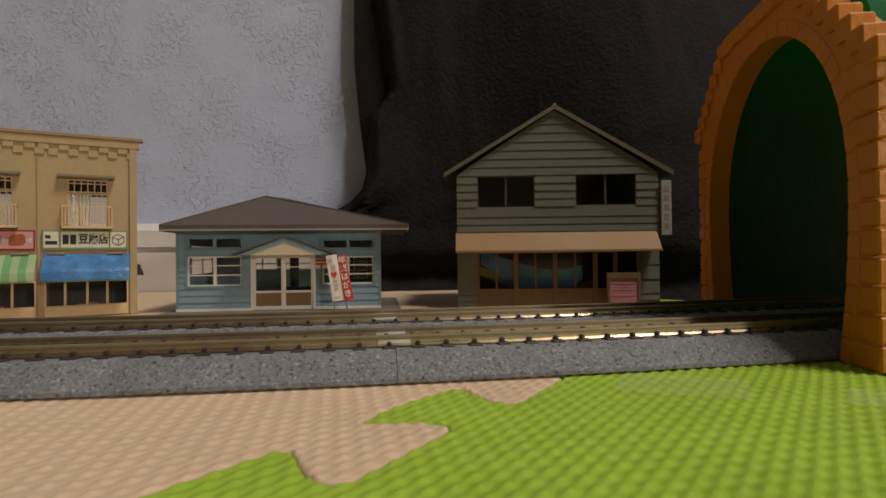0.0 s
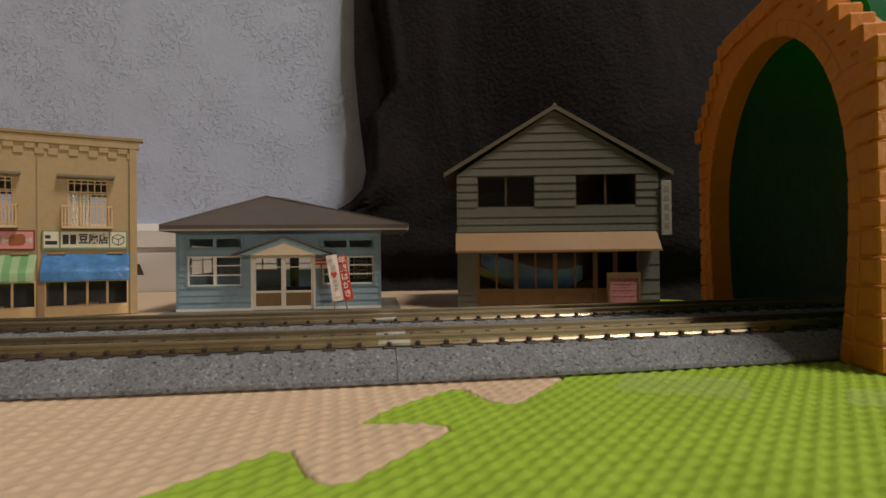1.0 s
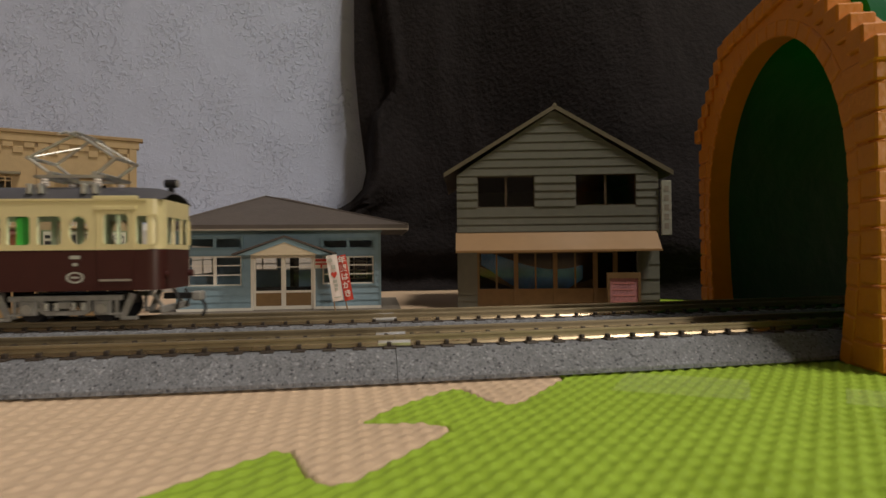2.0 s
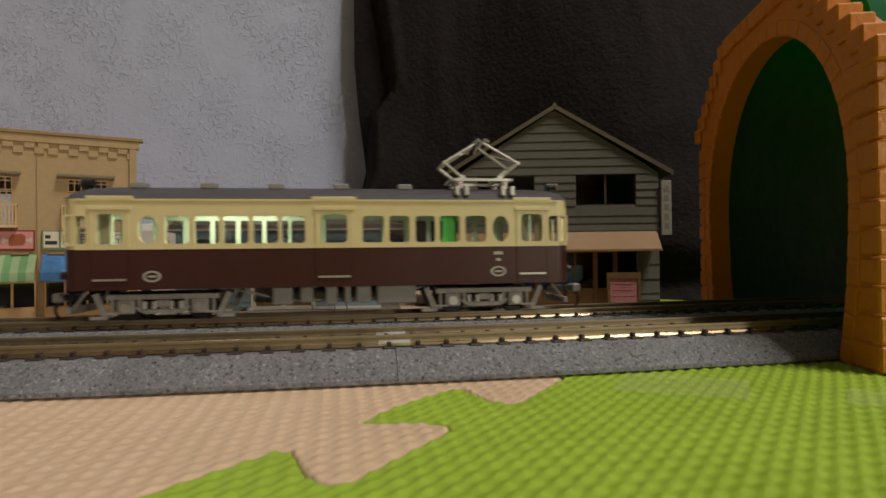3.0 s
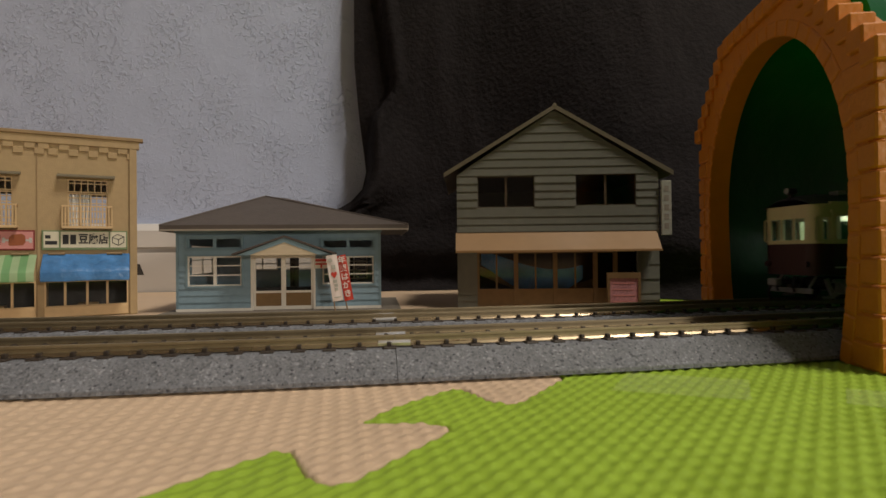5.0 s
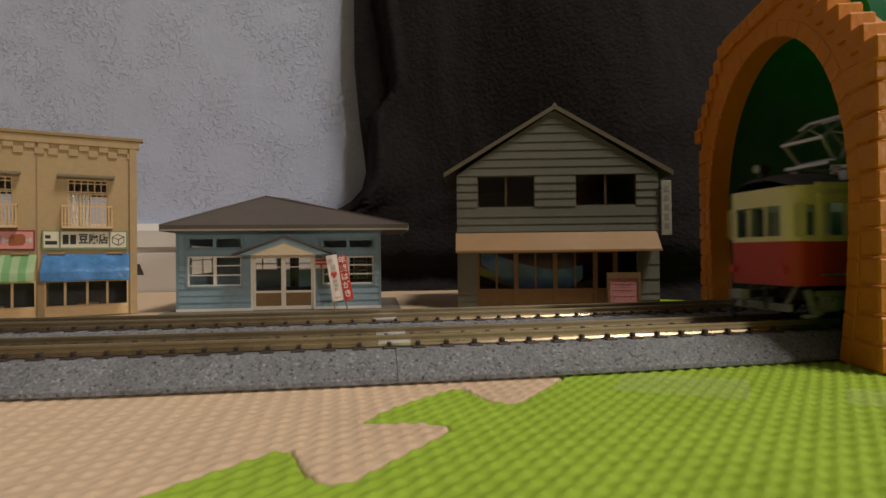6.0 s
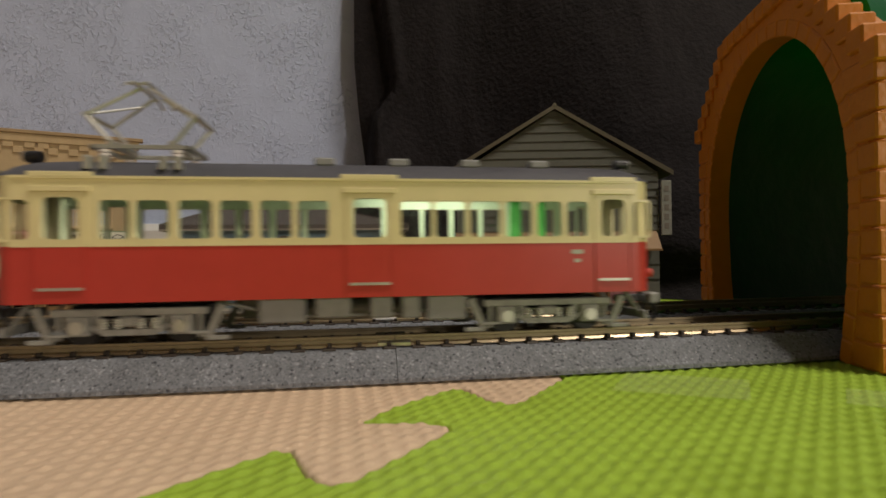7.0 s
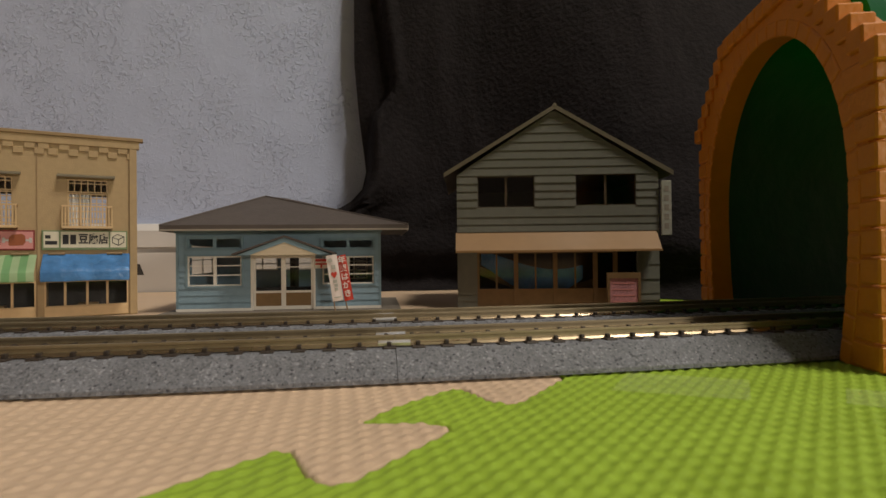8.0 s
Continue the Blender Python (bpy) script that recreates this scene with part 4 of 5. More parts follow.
    # glazed shop front
    for k, (a, b) in enumerate(((7.4, 21.8), (21.8, 36.3), (36.3, 51.1), (51.1, 58.4))):
        dr = part("door", Geo().wall(a, b, 0.4, 20.4, 0.2, 1.1, [(a + 0.8, b - 0.8, 6.9, 19.6), (a + 0.8, b - 0.8, 1.2, 6.2)]), "wood", th, "brown glazed sliding door")
        part("lower_panel", Geo().box(a + 0.7, b - 0.7, 0.5, 0.8, 1.1, 6.3), "wood", dr)
        if b - a > 9:
            part("glazing_bar", Geo().box((a + b) / 2 - 0.3, (a + b) / 2 + 0.3, 0.35, 0.9, 6.9, 19.6), "wood", dr)
        pane(dr, a + 0.6, b - 0.6, 6.7, 19.8, 0.6)
    part("door_post", Geo().box(58.4, 59.2, 0.1, 1.1, 0.3, 20.4), "wood", th)
    # bent blue sheet added inside the windows to imitate a reflection in the glass
    rows = []
    for k in range(7):
        v = k / 6
        rows.append([(9 + 38 * i / 40, 4 + 1.5 * math.sin(i / 7.0), 17.6 - 9.2 * math.sin(math.pi * min(1, i / 40 * 0.78)) ** 1.2 + (v - 0.42) * 10.0 * (0.5 + 0.5 * math.sin(math.pi * i / 40))) for i in range(41)])
    g = Geo().grid(rows)
    g.grid([[(a, b + 0.4, c) for a, b, c in r] for r in rows])
    part("blue_inner_sheet", g, "blue_aw", th, "glossy blue sheet behind the panes that imitates their reflection", smooth=60)
    rows = [[(8.5 + 44 * i / 40, 5.6 + 0.8 * math.sin(i / 6.0), 13.4 - 7.6 * math.sin(math.pi * min(1, i / 40 * 0.8)) + v) for i in range(41)] for v in (-1.6, 0.0, 1.6)]
    g = Geo().grid(rows)
    g.grid([[(a, b + 0.3, c) for a, b, c in r] for r in rows])
    part("brown_inner_sheet", g, "wood", th, "curved brown card band behind the panes", smooth=60)
    # hanging sign on the side wall
    sg = part("hanging_sign", Geo().box(W + 0.6, W + 4.2, -1.4, -0.4, 25.6, 44.9, 0.12), "sign_grey", th, "pale grey vertical hanging sign")
    part("sign_bracket", Geo().box(W - 0.2, W + 0.8, -1.1, -0.7, 42.0, 42.6).box(W - 0.2, W + 0.8, -1.1, -0.7, 28.0, 28.6), "black", sg)
    for k in range(5):
        part("print_bar", Geo().box(W + 1.6, W + 3.2, -1.48, -1.38, 41.0 - k * 3.3, 43.0 - k * 3.3), "soffit", sg)
    # the house is 71.9 mm wide: narrow what was laid out on 74.4
    for ob in th.children_recursive:
        for v in ob.data.vertices:
            v.co.x *= 0.966
    return th


eatery()


def notice_board():
    th = thing("notice_board", "pink printed notice in a brown standing frame", "notice board", at(25.5 + 56.0, 183.8, 0.0, -8))
    part("frame", Geo().wall(-5.7, 5.7, 0.0, 12.6, -0.6, 0.6, [(-4.8, 4.8, 1.0, 10.6)]), "wood", th)
    part("board", Geo().box(-4.9, 4.9, -0.2, 0.5, 0.9, 10.7), "pink_board", th)
    for k in range(4):
        part("print_bar", Geo().box(-3.8, 3.2 + 0.5 * (k % 2), -0.3, -0.19, 2.4 + k * 2.1, 2.8 + k * 2.1), "pink", th)
    for x in (-5.3, 5.3):
        part("leg", Geo().box(x - 0.4, x + 0.4, 0.6, 3.0, 0.0, 0.7), "wood", th)
    return th


notice_board()


# ---- rail cars ----
def surround(x0, x1, z0, z1, y, power, pad):
    """A thin plate with a rounded opening that lines a window hole."""
    n = 32
    cx, cz, hx, hz = (x0 + x1) / 2, (z0 + z1) / 2, (x1 - x0) / 2, (z1 - z0) / 2
    inn, out = [], []
    for i in range(n):
        t = 2 * math.pi * (i + 0.5) / n
        c, s = math.cos(t), math.sin(t)
        r = (abs(c) ** power + abs(s) ** power) ** (-1 / power)
        inn.append((cx + hx * r * c, cz + hz * r * s))
        q = 1 / max(abs(c), abs(s))
        out.append((cx + (hx + pad) * q * c, cz + (hz + pad) * q * s))
    g = Geo()
    for i in range(n):
        j = (i + 1) % n
        (a, b), (c, d), (e, f), (h, k) = inn[i], inn[j], out[j], out[i]
        w = 0.35 if y < 0 else -0.35
        g.add([(a, y, b), (c, y, d), (e, y, f), (h, y, k), (a, y + w, b), (c, y + w, d)], [(0, 1, 2, 3), (0, 4, 5, 1)])
    return g


def bogie(parent, x):
    """A cast side-frame truck: equaliser beams, axle boxes, coil springs, brake hangers and steps."""
    b = part("bogie", Geo().box(x - 10, x + 10, -3.6, 3.6, 9.6, 12.2, 0.3), "black", parent)
    A = 7.2
    for s in (-1, 1):
        y = s * 6.5
        fr = Geo().box(x - 11.0, x + 11.0, y - 0.5, y + 0.5, 10.9, 12.0, 0.15)
        fr.prism([(x - 5.2, 9.0), (x - 3.6, 8.0), (x + 3.6, 8.0), (x + 5.2, 9.0), (x + 5.2, 9.6), (x + 3.3, 8.9), (x - 3.3, 8.9), (x - 5.2, 9.6)], "y", y - 0.55, y + 0.55)
        for k in (-1, 1):
            # end bar that drops to the brake beam, and the pedestal with its axle box
            fr.prism(sorted([(x + k * 13.6, 12.0), (x + k * 12.6, 12.4), (x + k * 10.4, 7.4), (x + k * 11.6, 7.2)], key=lambda p: math.atan2(p[1] - 9.8, p[0] - x - k * 12)), "y", y - 0.35, y + 0.35)
            fr.box(x + k * 12.4 - 1.7, x + k * 12.4 + 1.7, y - 0.4, y + 0.4, 6.9, 7.6, 0.12)
            fr.box(x + k * A - 1.7, x + k * A + 1.7, y - 0.65, y + 0.65, 8.0, 11.0, 0.25)
            fr.prism([(x + k * 4.2 - 0.45, 8.4), (x + k * 4.2 + 0.45, 8.4), (x + k * 4.6 + 0.45, 11.0), (x + k * 4.6 - 0.45, 11.0)], "y", y - 0.4, y + 0.4)
            fr.box(x + k * 9.9 - 0.3, x + k * 9.9 + 0.3, y - 0.35, y + 0.35, 7.4, 11.0, 0.1)
        part("side_frame", fr, "bogie_grey", b, "grey cast bogie side frame")
        part("bolster_end", Geo().box(x - 1.5, x + 1.5, y + s * 0.2 - 0.6, y + s * 0.2 + 0.6, 9.3, 10.8, 0.25), "bogie_grey", b)
        for k in (-1, 1):
            part("brake_shoe", Geo().box(x + k * 3.0 - 0.4, x + k * 3.0 + 0.4, y - 0.5, y + 0.3, 7.4, 10.2, 0.1), "black", b)
            part("axle_box_cover", Geo().tube((x + k * A, y + s * 0.7, 9.3), (x + k * A, y + s * 1.05, 9.3), 1.0, 12), "silver", b, smooth=40)
            for dx in (-0.95, 0.95):
                cx, cy = x + k * 2.6 + dx, y + s * 0.45
                rows = [[(cx + r * math.cos(math.pi * i / 5), cy + r * math.sin(math.pi * i / 5), 9.0 + 0.105 * j) for i in range(11)] for j, r in enumerate((0.5, 0.66, 0.66, 0.5) * 4)]
                part("spring", Geo().grid(rows), "silver", b, smooth=50, weld=True)
            part("step_iron", Geo().box(x + k * 9.9 - 1.5, x + k * 9.9 + 1.5, y + s * 0.3 - 0.5, y + s * 0.3 + 0.5, 8.0, 8.35), "bogie_grey", b)
            wx = x + k * A
            part("wheel", Geo().tube((wx, s * 4.2, 9.3), (wx, s * 5.2, 9.3), 2.78, 24).tube((wx, s * 3.9, 9.3), (wx, s * 4.2, 9.3), 3.15, 24), "black", b, smooth=40)
    for k in (-1, 1):
        part("axle", Geo().tube((x + k * A, -5.6, 9.3), (x + k * A, 5.6, 9.3), 0.5, 8), "black", b)


def pantograph(parent, x, zt, zm, half):
    p = part("pantograph", Geo().box(x - 7.2, x + 7.2, -5.2, -4.5, 36.2, 36.8).box(x - 7.2, x + 7.2, 4.5, 5.2, 36.2, 36.8)
             .box(x - 7.2, x - 6.4, -5.2, 5.2, 36.2, 36.8).box(x + 6.4, x + 7.2, -5.2, 5.2, 36.2, 36.8), "silver", parent, "silver diamond pantograph, raised")
    for s in (-1, 1):
        for k in (-1, 1):
            part("lower_arm", Geo().tube((x + k * 4.4, s * 4.0, 37.0), (x + k * half, s * 4.6, zm), 0.36, 8), "silver", p, smooth=40)
            part("upper_arm", Geo().tube((x + k * half, s * 4.6, zm), (x + k * 0.6, s * 3.0, zt), 0.3, 8), "silver", p, smooth=40)
    for k in (-1, 1):
        part("cross_tube", Geo().tube((x + k * half, -5.0, zm), (x + k * half, 5.0, zm), 0.4, 8), "silver", p, smooth=40)
        part("diagonal_stay", Geo().tube((x + k * half, -4.6, zm), (x + k * 2.6, 3.6, zm + (zt - zm) * 0.72), 0.2, 6), "silver", p, smooth=40)
        part("main_shaft", Geo().tube((x + k * 4.4, -4.6, 37.0), (x + k * 4.4, 4.6, 37.0), 0.7, 10), "silver", p, smooth=40)
    sh = Geo()
    for k in (-1, 1):
        sh.box(x + k * 0.9 - 0.3, x + k * 0.9 + 0.3, -5.2, 5.2, zt, zt + 0.5, 0.1)
        for s in (-1, 1):
            sh.tube((x + k * 0.9, s * 5.2, zt + 0.25), (x + k * 0.9, s * 7.6, zt - 0.7), 0.26, 8)
    part("contact_shoe", sh, "silver", p)
    for k in (-1, 1):
        for s in (-1, 1):
            ins = Geo()
            for i in range(3):
                ins.tube((x + k * 5.2, s * 4.85, 34.5 + i * 0.55), (x + k * 5.2, s * 4.85, 34.9 + i * 0.55), 0.8, 12)
            part("insulator", ins, "banner", p, smooth=40)
            part("roof_strap", Geo().box(x + k * 5.2 - 1.5, x + k * 5.2 - 0.6, s * 7.6 - 0.9, s * 7.6 + 0.9, 32.6, 34.6, 0.1).box(x + k * 5.2 + 0.6, x + k * 5.2 + 1.5, s * 7.6 - 0.9, s * 7.6 + 0.9, 32.6, 34.6, 0.1), "silver", p)


def rail_car(name, label, lower, L, wins, doors, ovals, panto, led, marks, vents, boxes, bog, greens):
    th = thing(name, label, "rail car", Matrix())
    W, H, R = 8.6, L / 2, 2.8
    zs, zb, zr = 13.0, 21.3, 31.5
    zw0, zw1 = 22.3, 28.0
    wins = [(a - 0.2, b + 0.2) if (a, b) not in doors + ovals else (a, b) for a, b in wins]
    k = L / (104.0 if ovals else 99.0)
    wins, doors, ovals = [[(a * k, b * k) for a, b in q] for q in (wins, doors, ovals)]
    hole = [(a, b, zw0, zw1 + (0.4 if (a, b) in doors else 0)) for a, b in wins]
    for s in (-1, 1):
        y0, y1 = (s * W, s * (W - 0.5))
        part("lower_side", Geo().wall(-H + R, H - R, zs, zb, min(y0, y1), max(y0, y1)), lower, th)
        part("upper_side", Geo().wall(-H + R, H - R, zb, zr, min(y0, y1), max(y0, y1), hole), "car_cream", th)
        part("belt_rail", Geo().box(-H + R, H - R, min(s * W, s * (W + 0.14)), max(s * W, s * (W + 0.14)), zb - 0.1, zb + 0.4), "car_cream", th)
        part("rain_gutter", Geo().box(-H + R, H - R, min(s * W, s * (W + 0.3)), max(s * W, s * (W + 0.3)), zr - 0.4, zr), "car_cream", th)
        part("inner_lining", Geo().wall(-H + 1.3, H - 1.3, zs + 1, zr - 0.3, s * (W - 0.9) - 0.1, s * (W - 0.9) + 0.1, hole), "car_lining", th)
        for a, b, c, d in hole:
            oval, door = (a, b) in ovals, (a, b) in doors
            power = 2.0 if oval else (9.0 if door else 40.0)
            yy = s * (W + (0.1 if door else 0.03))
            part("window_surround", surround(a, b, c, d, yy, power, 0.35), "car_cream", th, weld=True)
            gl = part("pane", Geo().box(a - 0.1, b + 0.1, s * (W - 0.3) - 0.1, s * (W - 0.3) + 0.1, c - 0.1, d + 0.1), "glass", th)
            gl.visible_shadow = False
        for a, b in doors:
            w = Geo().wall(a - 1.0, b + 1.0, zb + 0.45, 29.0, *sorted((s * W, s * (W + 0.08))), [(a, b, zw0, zw1 + 0.4)])
            d = part("door_upper", w, "car_cream", th)
            part("door_lower", Geo().box(a - 1.0, b + 1.0, *sorted((s * W, s * (W + 0.08))), zs + 0.1, zb - 0.15), lower, th)
            part("door_rail", Geo().box(a - 1.6, b + 1.6, *sorted((s * W, s * (W + 0.4))), 29.2, 30.0, 0.08), "car_cream", th)
            part("door_header", Geo().box(a - 1.9, b + 1.9, *sorted((s * (W - 0.3), s * (W + 0.34))), 31.3, 32.1, 0.1), "car_cream", th)
            for x in (a - 1.15, b + 0.85):
                part("door_post", Geo().box(x, x + 0.3, *sorted((s * W, s * (W + 0.2))), zb + 0.4, 29.2), "car_cream", th)
                part("door_post", Geo().box(x, x + 0.3, *sorted((s * W, s * (W + 0.2))), zs + 0.1, zb - 0.1), lower, th)
            part("door_step", Geo().box(a - 0.6, b + 0.6, *sorted((s * W, s * (W + 0.45))), 14.9, 15.3), "silver", th, "thin silver step edge")
        for mx, kind in marks:
            if kind == "ring":
                g = Geo()
                for i in range(24):
                    t0, t1 = 2 * math.pi * i / 24, 2 * math.pi * (i + 1) / 24
                    g.add([(mx + r * 1.75 * math.cos(t), s * (W + 0.05), 15.7 + r * 1.15 * math.sin(t)) for t in (t0, t1) for r in (0.72, 1.0)], [(0, 1, 3, 2)])
                g.box(mx - 0.8, mx + 0.8, *sorted((s * W, s * (W + 0.05))), 15.5, 15.9)
                part("oval_emblem", g, "sign_grey", th)
            else:
                part("number_bar", Geo().box(mx - 1.0, mx + 1.0, *sorted((s * W, s * (W + 0.05))), 19.4, 20.1).box(mx - 0.5, mx + 0.5, *sorted((s * W, s * (W + 0.05))), 18.0, 18.6), "sign_grey", th)
    # rounded corners and ends
    for e in (-1, 1):
        for s in (-1, 1):
            for z0, z1, m in ((zs, zb, lower), (zb, zr, "car_cream")):
                arc = [(e * (H - R + R * math.sin(t)), s * (W - R + R * math.cos(t))) for t in [math.pi / 2 * i / 6 for i in range(7)]]
                inn = [(e * (H - R + (R - 0.5) * math.sin(t)), s * (W - R + (R - 0.5) * math.cos(t))) for t in [math.pi / 2 * i / 6 for i in range(7)]]
                g = Geo().grid([[(x, y, z) for x, y in ring] for ring, z in ((inn, z0), (arc, z0), (arc, z1), (inn, z1), (inn, z0))])
                part("corner_panel", g, m, th, smooth=40, weld=True)
        turn = Matrix.Rotation(math.pi / 2, 4, "Z")
        ew = [(-5.6, -2.3, zw0, zw1), (-1.8, 1.8, zw0, zw1), (2.3, 5.6, zw0, zw1)]
        for z0, z1, m, hs in ((zs, zb, lower, ()), (zb, zr, "car_cream", ew)):
            g = Geo().wall(-W + R, W - R, z0, z1, *sorted((-e * H, -e * (H - 0.5))), hs).turned(turn)
            part("end_panel", g, m, th)
        for a, b, c, d in ew:
            gl = part("pane", Geo().box(a - 0.1, b + 0.1, -e * (H - 0.25) - 0.1, -e * (H - 0.25) + 0.1, c - 0.1, d + 0.1).turned(turn), "glass", th)
            gl.visible_shadow = False
        part("cab_bulkhead", Geo().wall(-W + 1, W - 1, zs + 1, zr - 0.3, -e * (H - 9) - 0.15, -e * (H - 9) + 0.15, [(-6.5, -2.5, 22.5, 27.5), (2.5, 6.5, 22.5, 27.5), (-1.8, 1.8, 15, 28)]).turned(turn), "car_lining", th)
        for s in (-1, 1):
            part("tail_lamp", Geo().tube((e * H, s * 6.3, 16.0), (e * (H + 0.8), s * 6.3, 16.0), 0.75, 12), "red" if lower == "car_red" else lower, th, smooth=40)
        hl = part("headlamp", Geo().tube((e * (H - 2.6), 0, 35.6), (e * (H - 0.2), 0, 35.6), 0.9, 14), "black", th, "round black roof headlamp", smooth=40)
        part("lens", Geo().tube((e * (H - 0.2), 0, 35.6), (e * (H + 0.1), 0, 35.6), 0.8, 14), "vent", hl)
        part("lamp_bracket", Geo().box(e * (H - 1.4) - 0.5, e * (H - 1.4) + 0.5, -0.5, 0.5, 33.0, 35.0), "black", hl)
        cp = part("coupler", Geo().box(*sorted((e * (H - 3), e * (H + 4.2))), -0.7, 0.7, 10.6, 11.9, 0.15), "black", th, "dark coupler hook")
        part("coupler_head", Geo().box(*sorted((e * (H + 3.2), e * (H + 5.2))), -1.6, 1.6, 10.2, 12.2, 0.3), "car_grey", cp)
        hook = Geo()
        arc = [(e * (H + 4.6 + 0.9 * math.sin(0.5 * i)), 10.4 - 0.62 * i) for i in range(7)]
        for p, q in zip(arc[:-1], arc[1:]):
            hook.tube((p[0], 0.6, p[1]), (q[0], 0.6, q[1]), 0.32, 6)
        part("coupler_hook", hook, "black", cp)
        pl = part("pilot", Geo().box(*sorted((e * (H - 1.0), e * (H - 0.3))), -7.2, 7.2, 8.2, 9.6, 0.12), "car_grey", th, "grey pilot guard with brackets")
        for s in (-5.5, 5.5):
            part("pilot_bracket", Geo().tube((e * (H - 3.5), s, 12.8), (e * (H - 0.7), s, 8.9), 0.35, 6), "car_grey", pl)
            part("brake_hose", Geo().tube((e * (H + 0.4), s * 0.5, 12.6), (e * (H + 1.2), s * 0.5, 10.4), 0.3, 6).tube((e * (H + 1.2), s * 0.5, 10.4), (e * (H + 0.6), s * 0.5, 8.6), 0.3, 6), "black", pl)
    # floor and roof
    part("floor_pan", Geo().box(-H + 1, H - 1, -W + 0.9, W - 0.9, zs, zs + 1.0), "car_grey", th)
    rows = []
    n = 15
    for x, k, dz in [(-H + 0.05, 0.8, -1.5), (-H + 1.2, 0.92, -0.8), (-H + 3.5, 0.98, -0.25), (-H + 8, 1.0, 0.0), (H - 8, 1.0, 0.0), (H - 3.5, 0.98, -0.25), (H - 1.2, 0.92, -0.8), (H - 0.05, 0.8, -1.5)]:
        r = []
        for i in range(n):
            t = -1 + 2 * i / (n - 1)
            r.append((x, t * (W + 0.1) * (k if abs(t) < 1 else max(k, 0.93)), zr - 0.05 + (3.2 + dz) * max(0.0, 1 - abs(t) ** 2.6)))
        rows.append(r)
    rf = part("roof", Geo().grid(rows).grid([[(x, y, zr - 0.3) for x, y, z in r] for r in rows]), "car_roof", th, smooth=50)
    for i in range(int(L / 12)):
        part("roof_seam", Geo().grid([[(x, t * W * 0.99, zr + 0.0 + 3.2 * max(0, 1 - abs(t) ** 2.6)) for t in [-1 + 2 * j / 14 for j in range(15)]] for x in (-H + 9 + i * 12, -H + 9.35 + i * 12)]), "car_roof", rf)
    for vx in vents:
        for s in (-3.2,):
            v = part("ventilator", Geo().box(vx - 1.6, vx + 1.6, s - 1.4, s + 1.4, 34.1, 35.4, 0.25), "vent", rf, "light grey roof ventilator")
            part("vent_foot", Geo().box(vx - 1.1, vx + 1.1, s - 1.0, s + 1.0, 33.4, 34.3), "car_roof", v)
    pantograph(th, *panto)
    # inside: seats, ceiling lamp
    for s in (-1, 1):
        for a, b in ((-H + 12, -6), (7, H - 12)):
            part("bench_seat", Geo().box(a, b, *sorted((s * 7.6, s * 4.6)), zs + 1, zs + 4.2, 0.3).box(a, b, *sorted((s * 7.7, s * 6.8)), zs + 4, zs + 8.6, 0.2), "car_lining", th)
    # green strips behind the panes imitate a reflection in the windows
    for a in greens:
        part("green_blind", Geo().box(a - 0.9, a + 0.9, -6.9, -6.5, 21.5, 28.6), "car_green", th, "leaf green strip inside the car that imitates a window reflection")
    part("ceiling_lining", Geo().box(-H + 2, H - 2, -W + 1.3, W - 1.3, zr - 0.25, zr - 0.05), "car_lining", th)
    part("ceiling_light", Geo().box(led - 10, led + 10, -1.6, 1.6, zr - 1.6, zr - 0.8, 0.2), "led", th, "small cool white ceiling lamp, lit")
    # underfloor gear
    for a, b, z, m in boxes:
        part("equipment_box", Geo().box(a, b, -7.4, -2.5, z, zs + 0.2, 0.3), m, th)
        part("equipment_box", Geo().box(-b, -a, 2.5, 7.4, z, zs + 0.2, 0.3), m, th)
    part("air_tank", Geo().tube((-11.5, 0, 10.8), (11.5, 0, 10.8), 1.5, 12), "car_grey", th, smooth=40)
    part("truss_bar", Geo().tube((-20, -5.5, 12.6), (-10, -5.5, 10.0), 0.25, 6).tube((-10, -5.5, 10.0), (10, -5.5, 10.0), 0.25, 6).tube((10, -5.5, 10.0), (20, -5.5, 12.6), 0.25, 6), "car_grey", th)
    for x in bog:
        bogie(th, x)
    return th


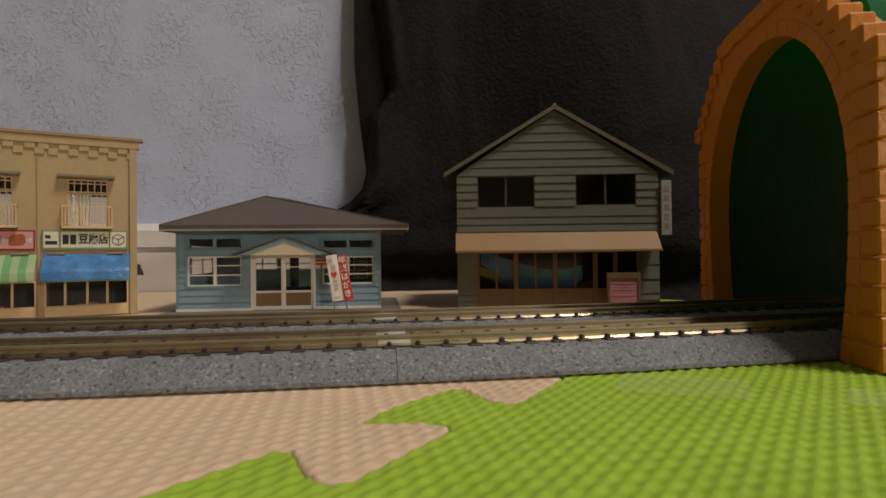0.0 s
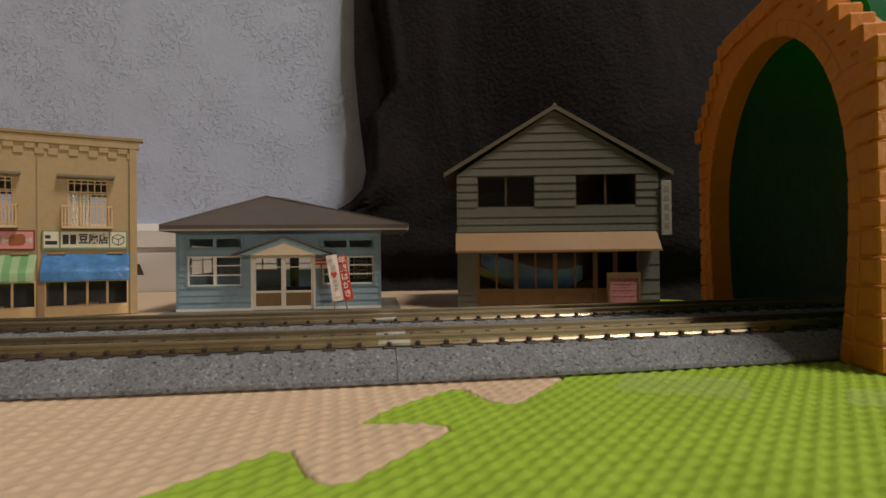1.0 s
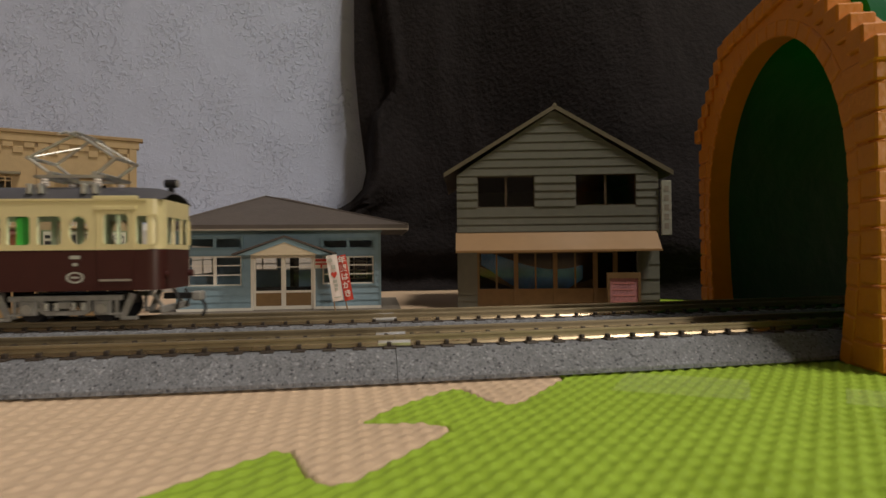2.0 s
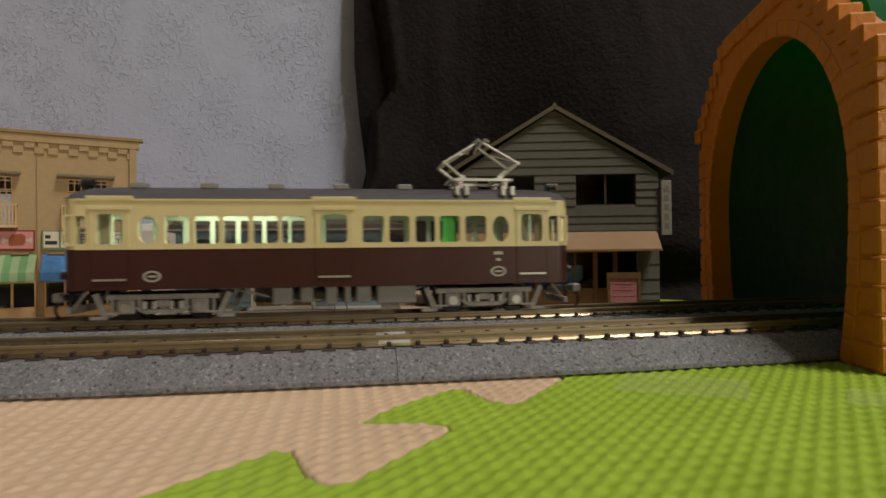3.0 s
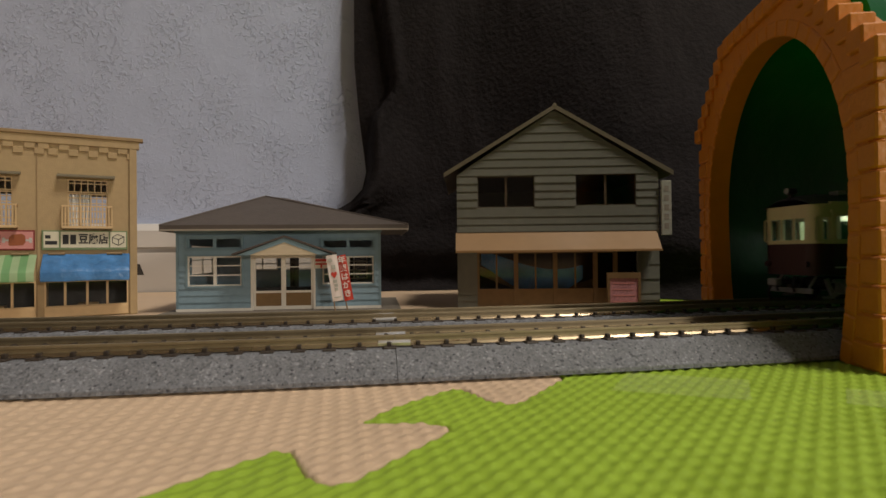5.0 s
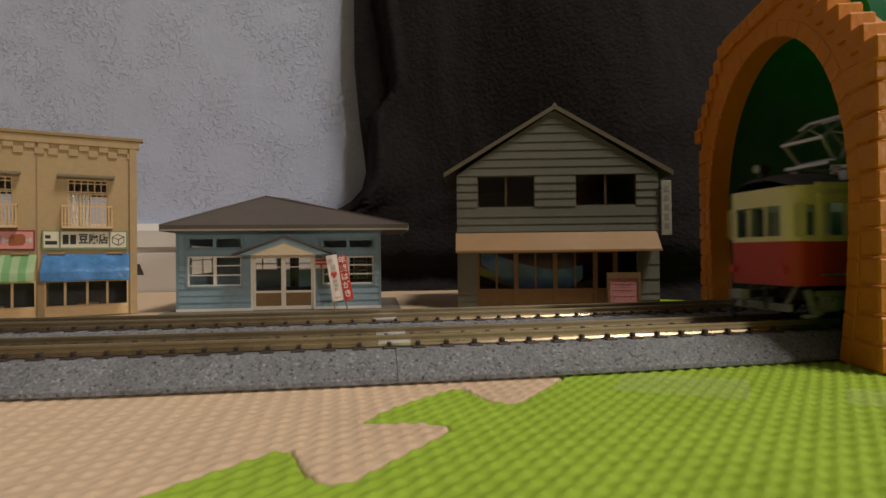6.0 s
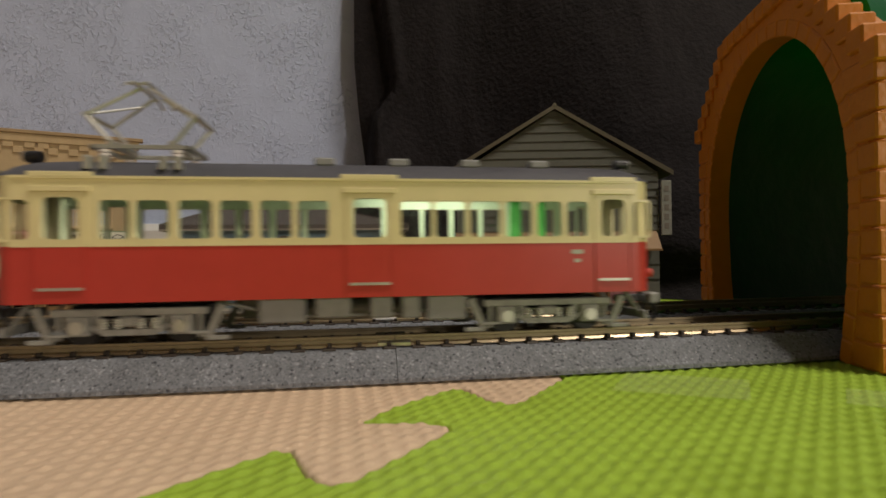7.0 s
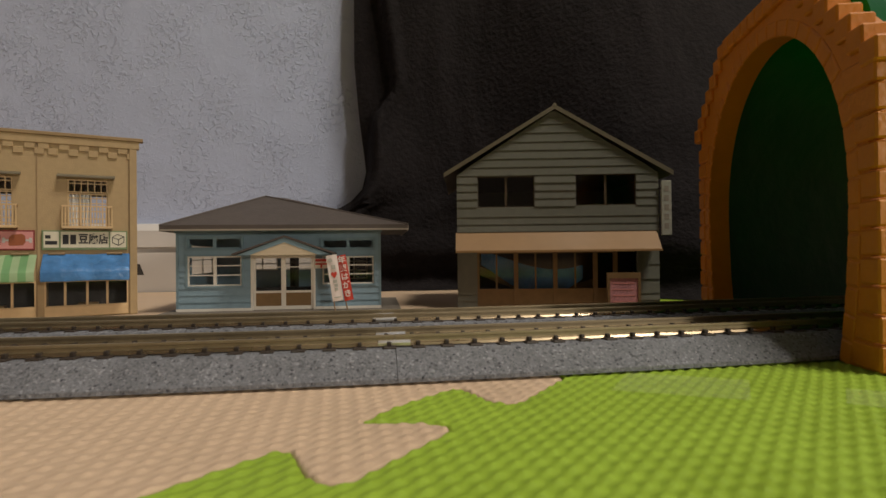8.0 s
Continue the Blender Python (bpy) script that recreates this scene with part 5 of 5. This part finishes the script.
brown_car = rail_car(
    "brown_rail_car", "cream and maroon-brown single rail car with oval windows", "car_brown", 106.0,
    [(-51.0, -47.6), (-45.5, -40.6), (-37.9, -34.0), (-32.7, -28.4), (-27.0, -22.7), (-21.4, -16.9), (-15.6, -11.0), (-9.9, -5.6), (-2.2, 3.2),
     (6.6, 10.7), (12.2, 16.1), (17.8, 21.6), (23.0, 27.0), (28.6, 32.8), (34.4, 38.1), (40.9, 45.7), (47.3, 50.9)],
    [(-45.5, -40.6), (-2.2, 3.2), (40.9, 45.7)], [(-37.9, -34.0), (34.4, 38.1)],
    (33.6, 45.4, 40.4, 8.6), -22.0, [(-35.9, "ring"), (36.3, "ring"), (36.3, "num")], (-40, -26, -12, 2, 16),
    [(-12.5, -8.5, 9.2, "vent"), (-6.8, -4.2, 9.6, "car_grey"), (-1.5, 1.0, 9.0, "vent"), (2.5, 3.8, 9.2, "car_grey"), (5.0, 8.2, 9.3, "car_grey"), (9.5, 18.0, 9.0, "vent")],
    (-34.4, 33.4), (25.0, 26.2))
red_car = rail_car(
    "red_rail_car", "cream and red single rail car with a raised pantograph", "car_red", 100.7,
    [(-48.4, -44.8), (-42.8, -38.0), (-35.2, -31.5), (-30.3, -26.1), (-24.5, -20.2), (-18.8, -14.6), (-13.0, -8.8), (-7.6, -3.4), (0.5, 5.5),
     (8.0, 12.4), (13.4, 17.8), (18.9, 23.4), (24.5, 28.6), (29.9, 33.6), (34.9, 38.1), (40.5, 44.6), (46.4, 48.6)],
    [(-42.8, -38.0), (0.5, 5.5), (40.5, 44.6)], [],
    (-31.5, 46.1, 41.4, 7.9), 14.0, [(37.0, "num")], (-4, 8, 20, 32),
    [(-14.0, -7.0, 9.2, "vent"), (-5.5, 0.0, 9.8, "car_grey"), (3.0, 6.5, 9.6, "car_grey"), (8.0, 11.0, 9.4, "car_grey"), (12.0, 18.5, 9.0, "vent")],
    (-32.5, 32.5), (27.0, 31.2))


# ---- what moves ----
def on_track(s, y0):
    x, y, a = along(s, y0)
    return at(x, y, 0, math.degrees(a))


def motions():
    brown = [(0.25 * i, -11.9 + 86.2 * (0.25 * i - 3.0)) for i in range(33)]
    red = [(0.5 * i, 122.5 + 131.0 * (6.0 - 0.5 * i)) for i in range(12)]
    red += [(6.0, 122.5), (6.5, 57.6), (7.0, -6.0), (7.5, -64.5), (8.0, -122.5)]
    walk(brown_car, [(t, on_track(s, BACK)) for t, s in brown])
    walk(red_car, [(t, on_track(s, FRONT)) for t, s in red])


motions()
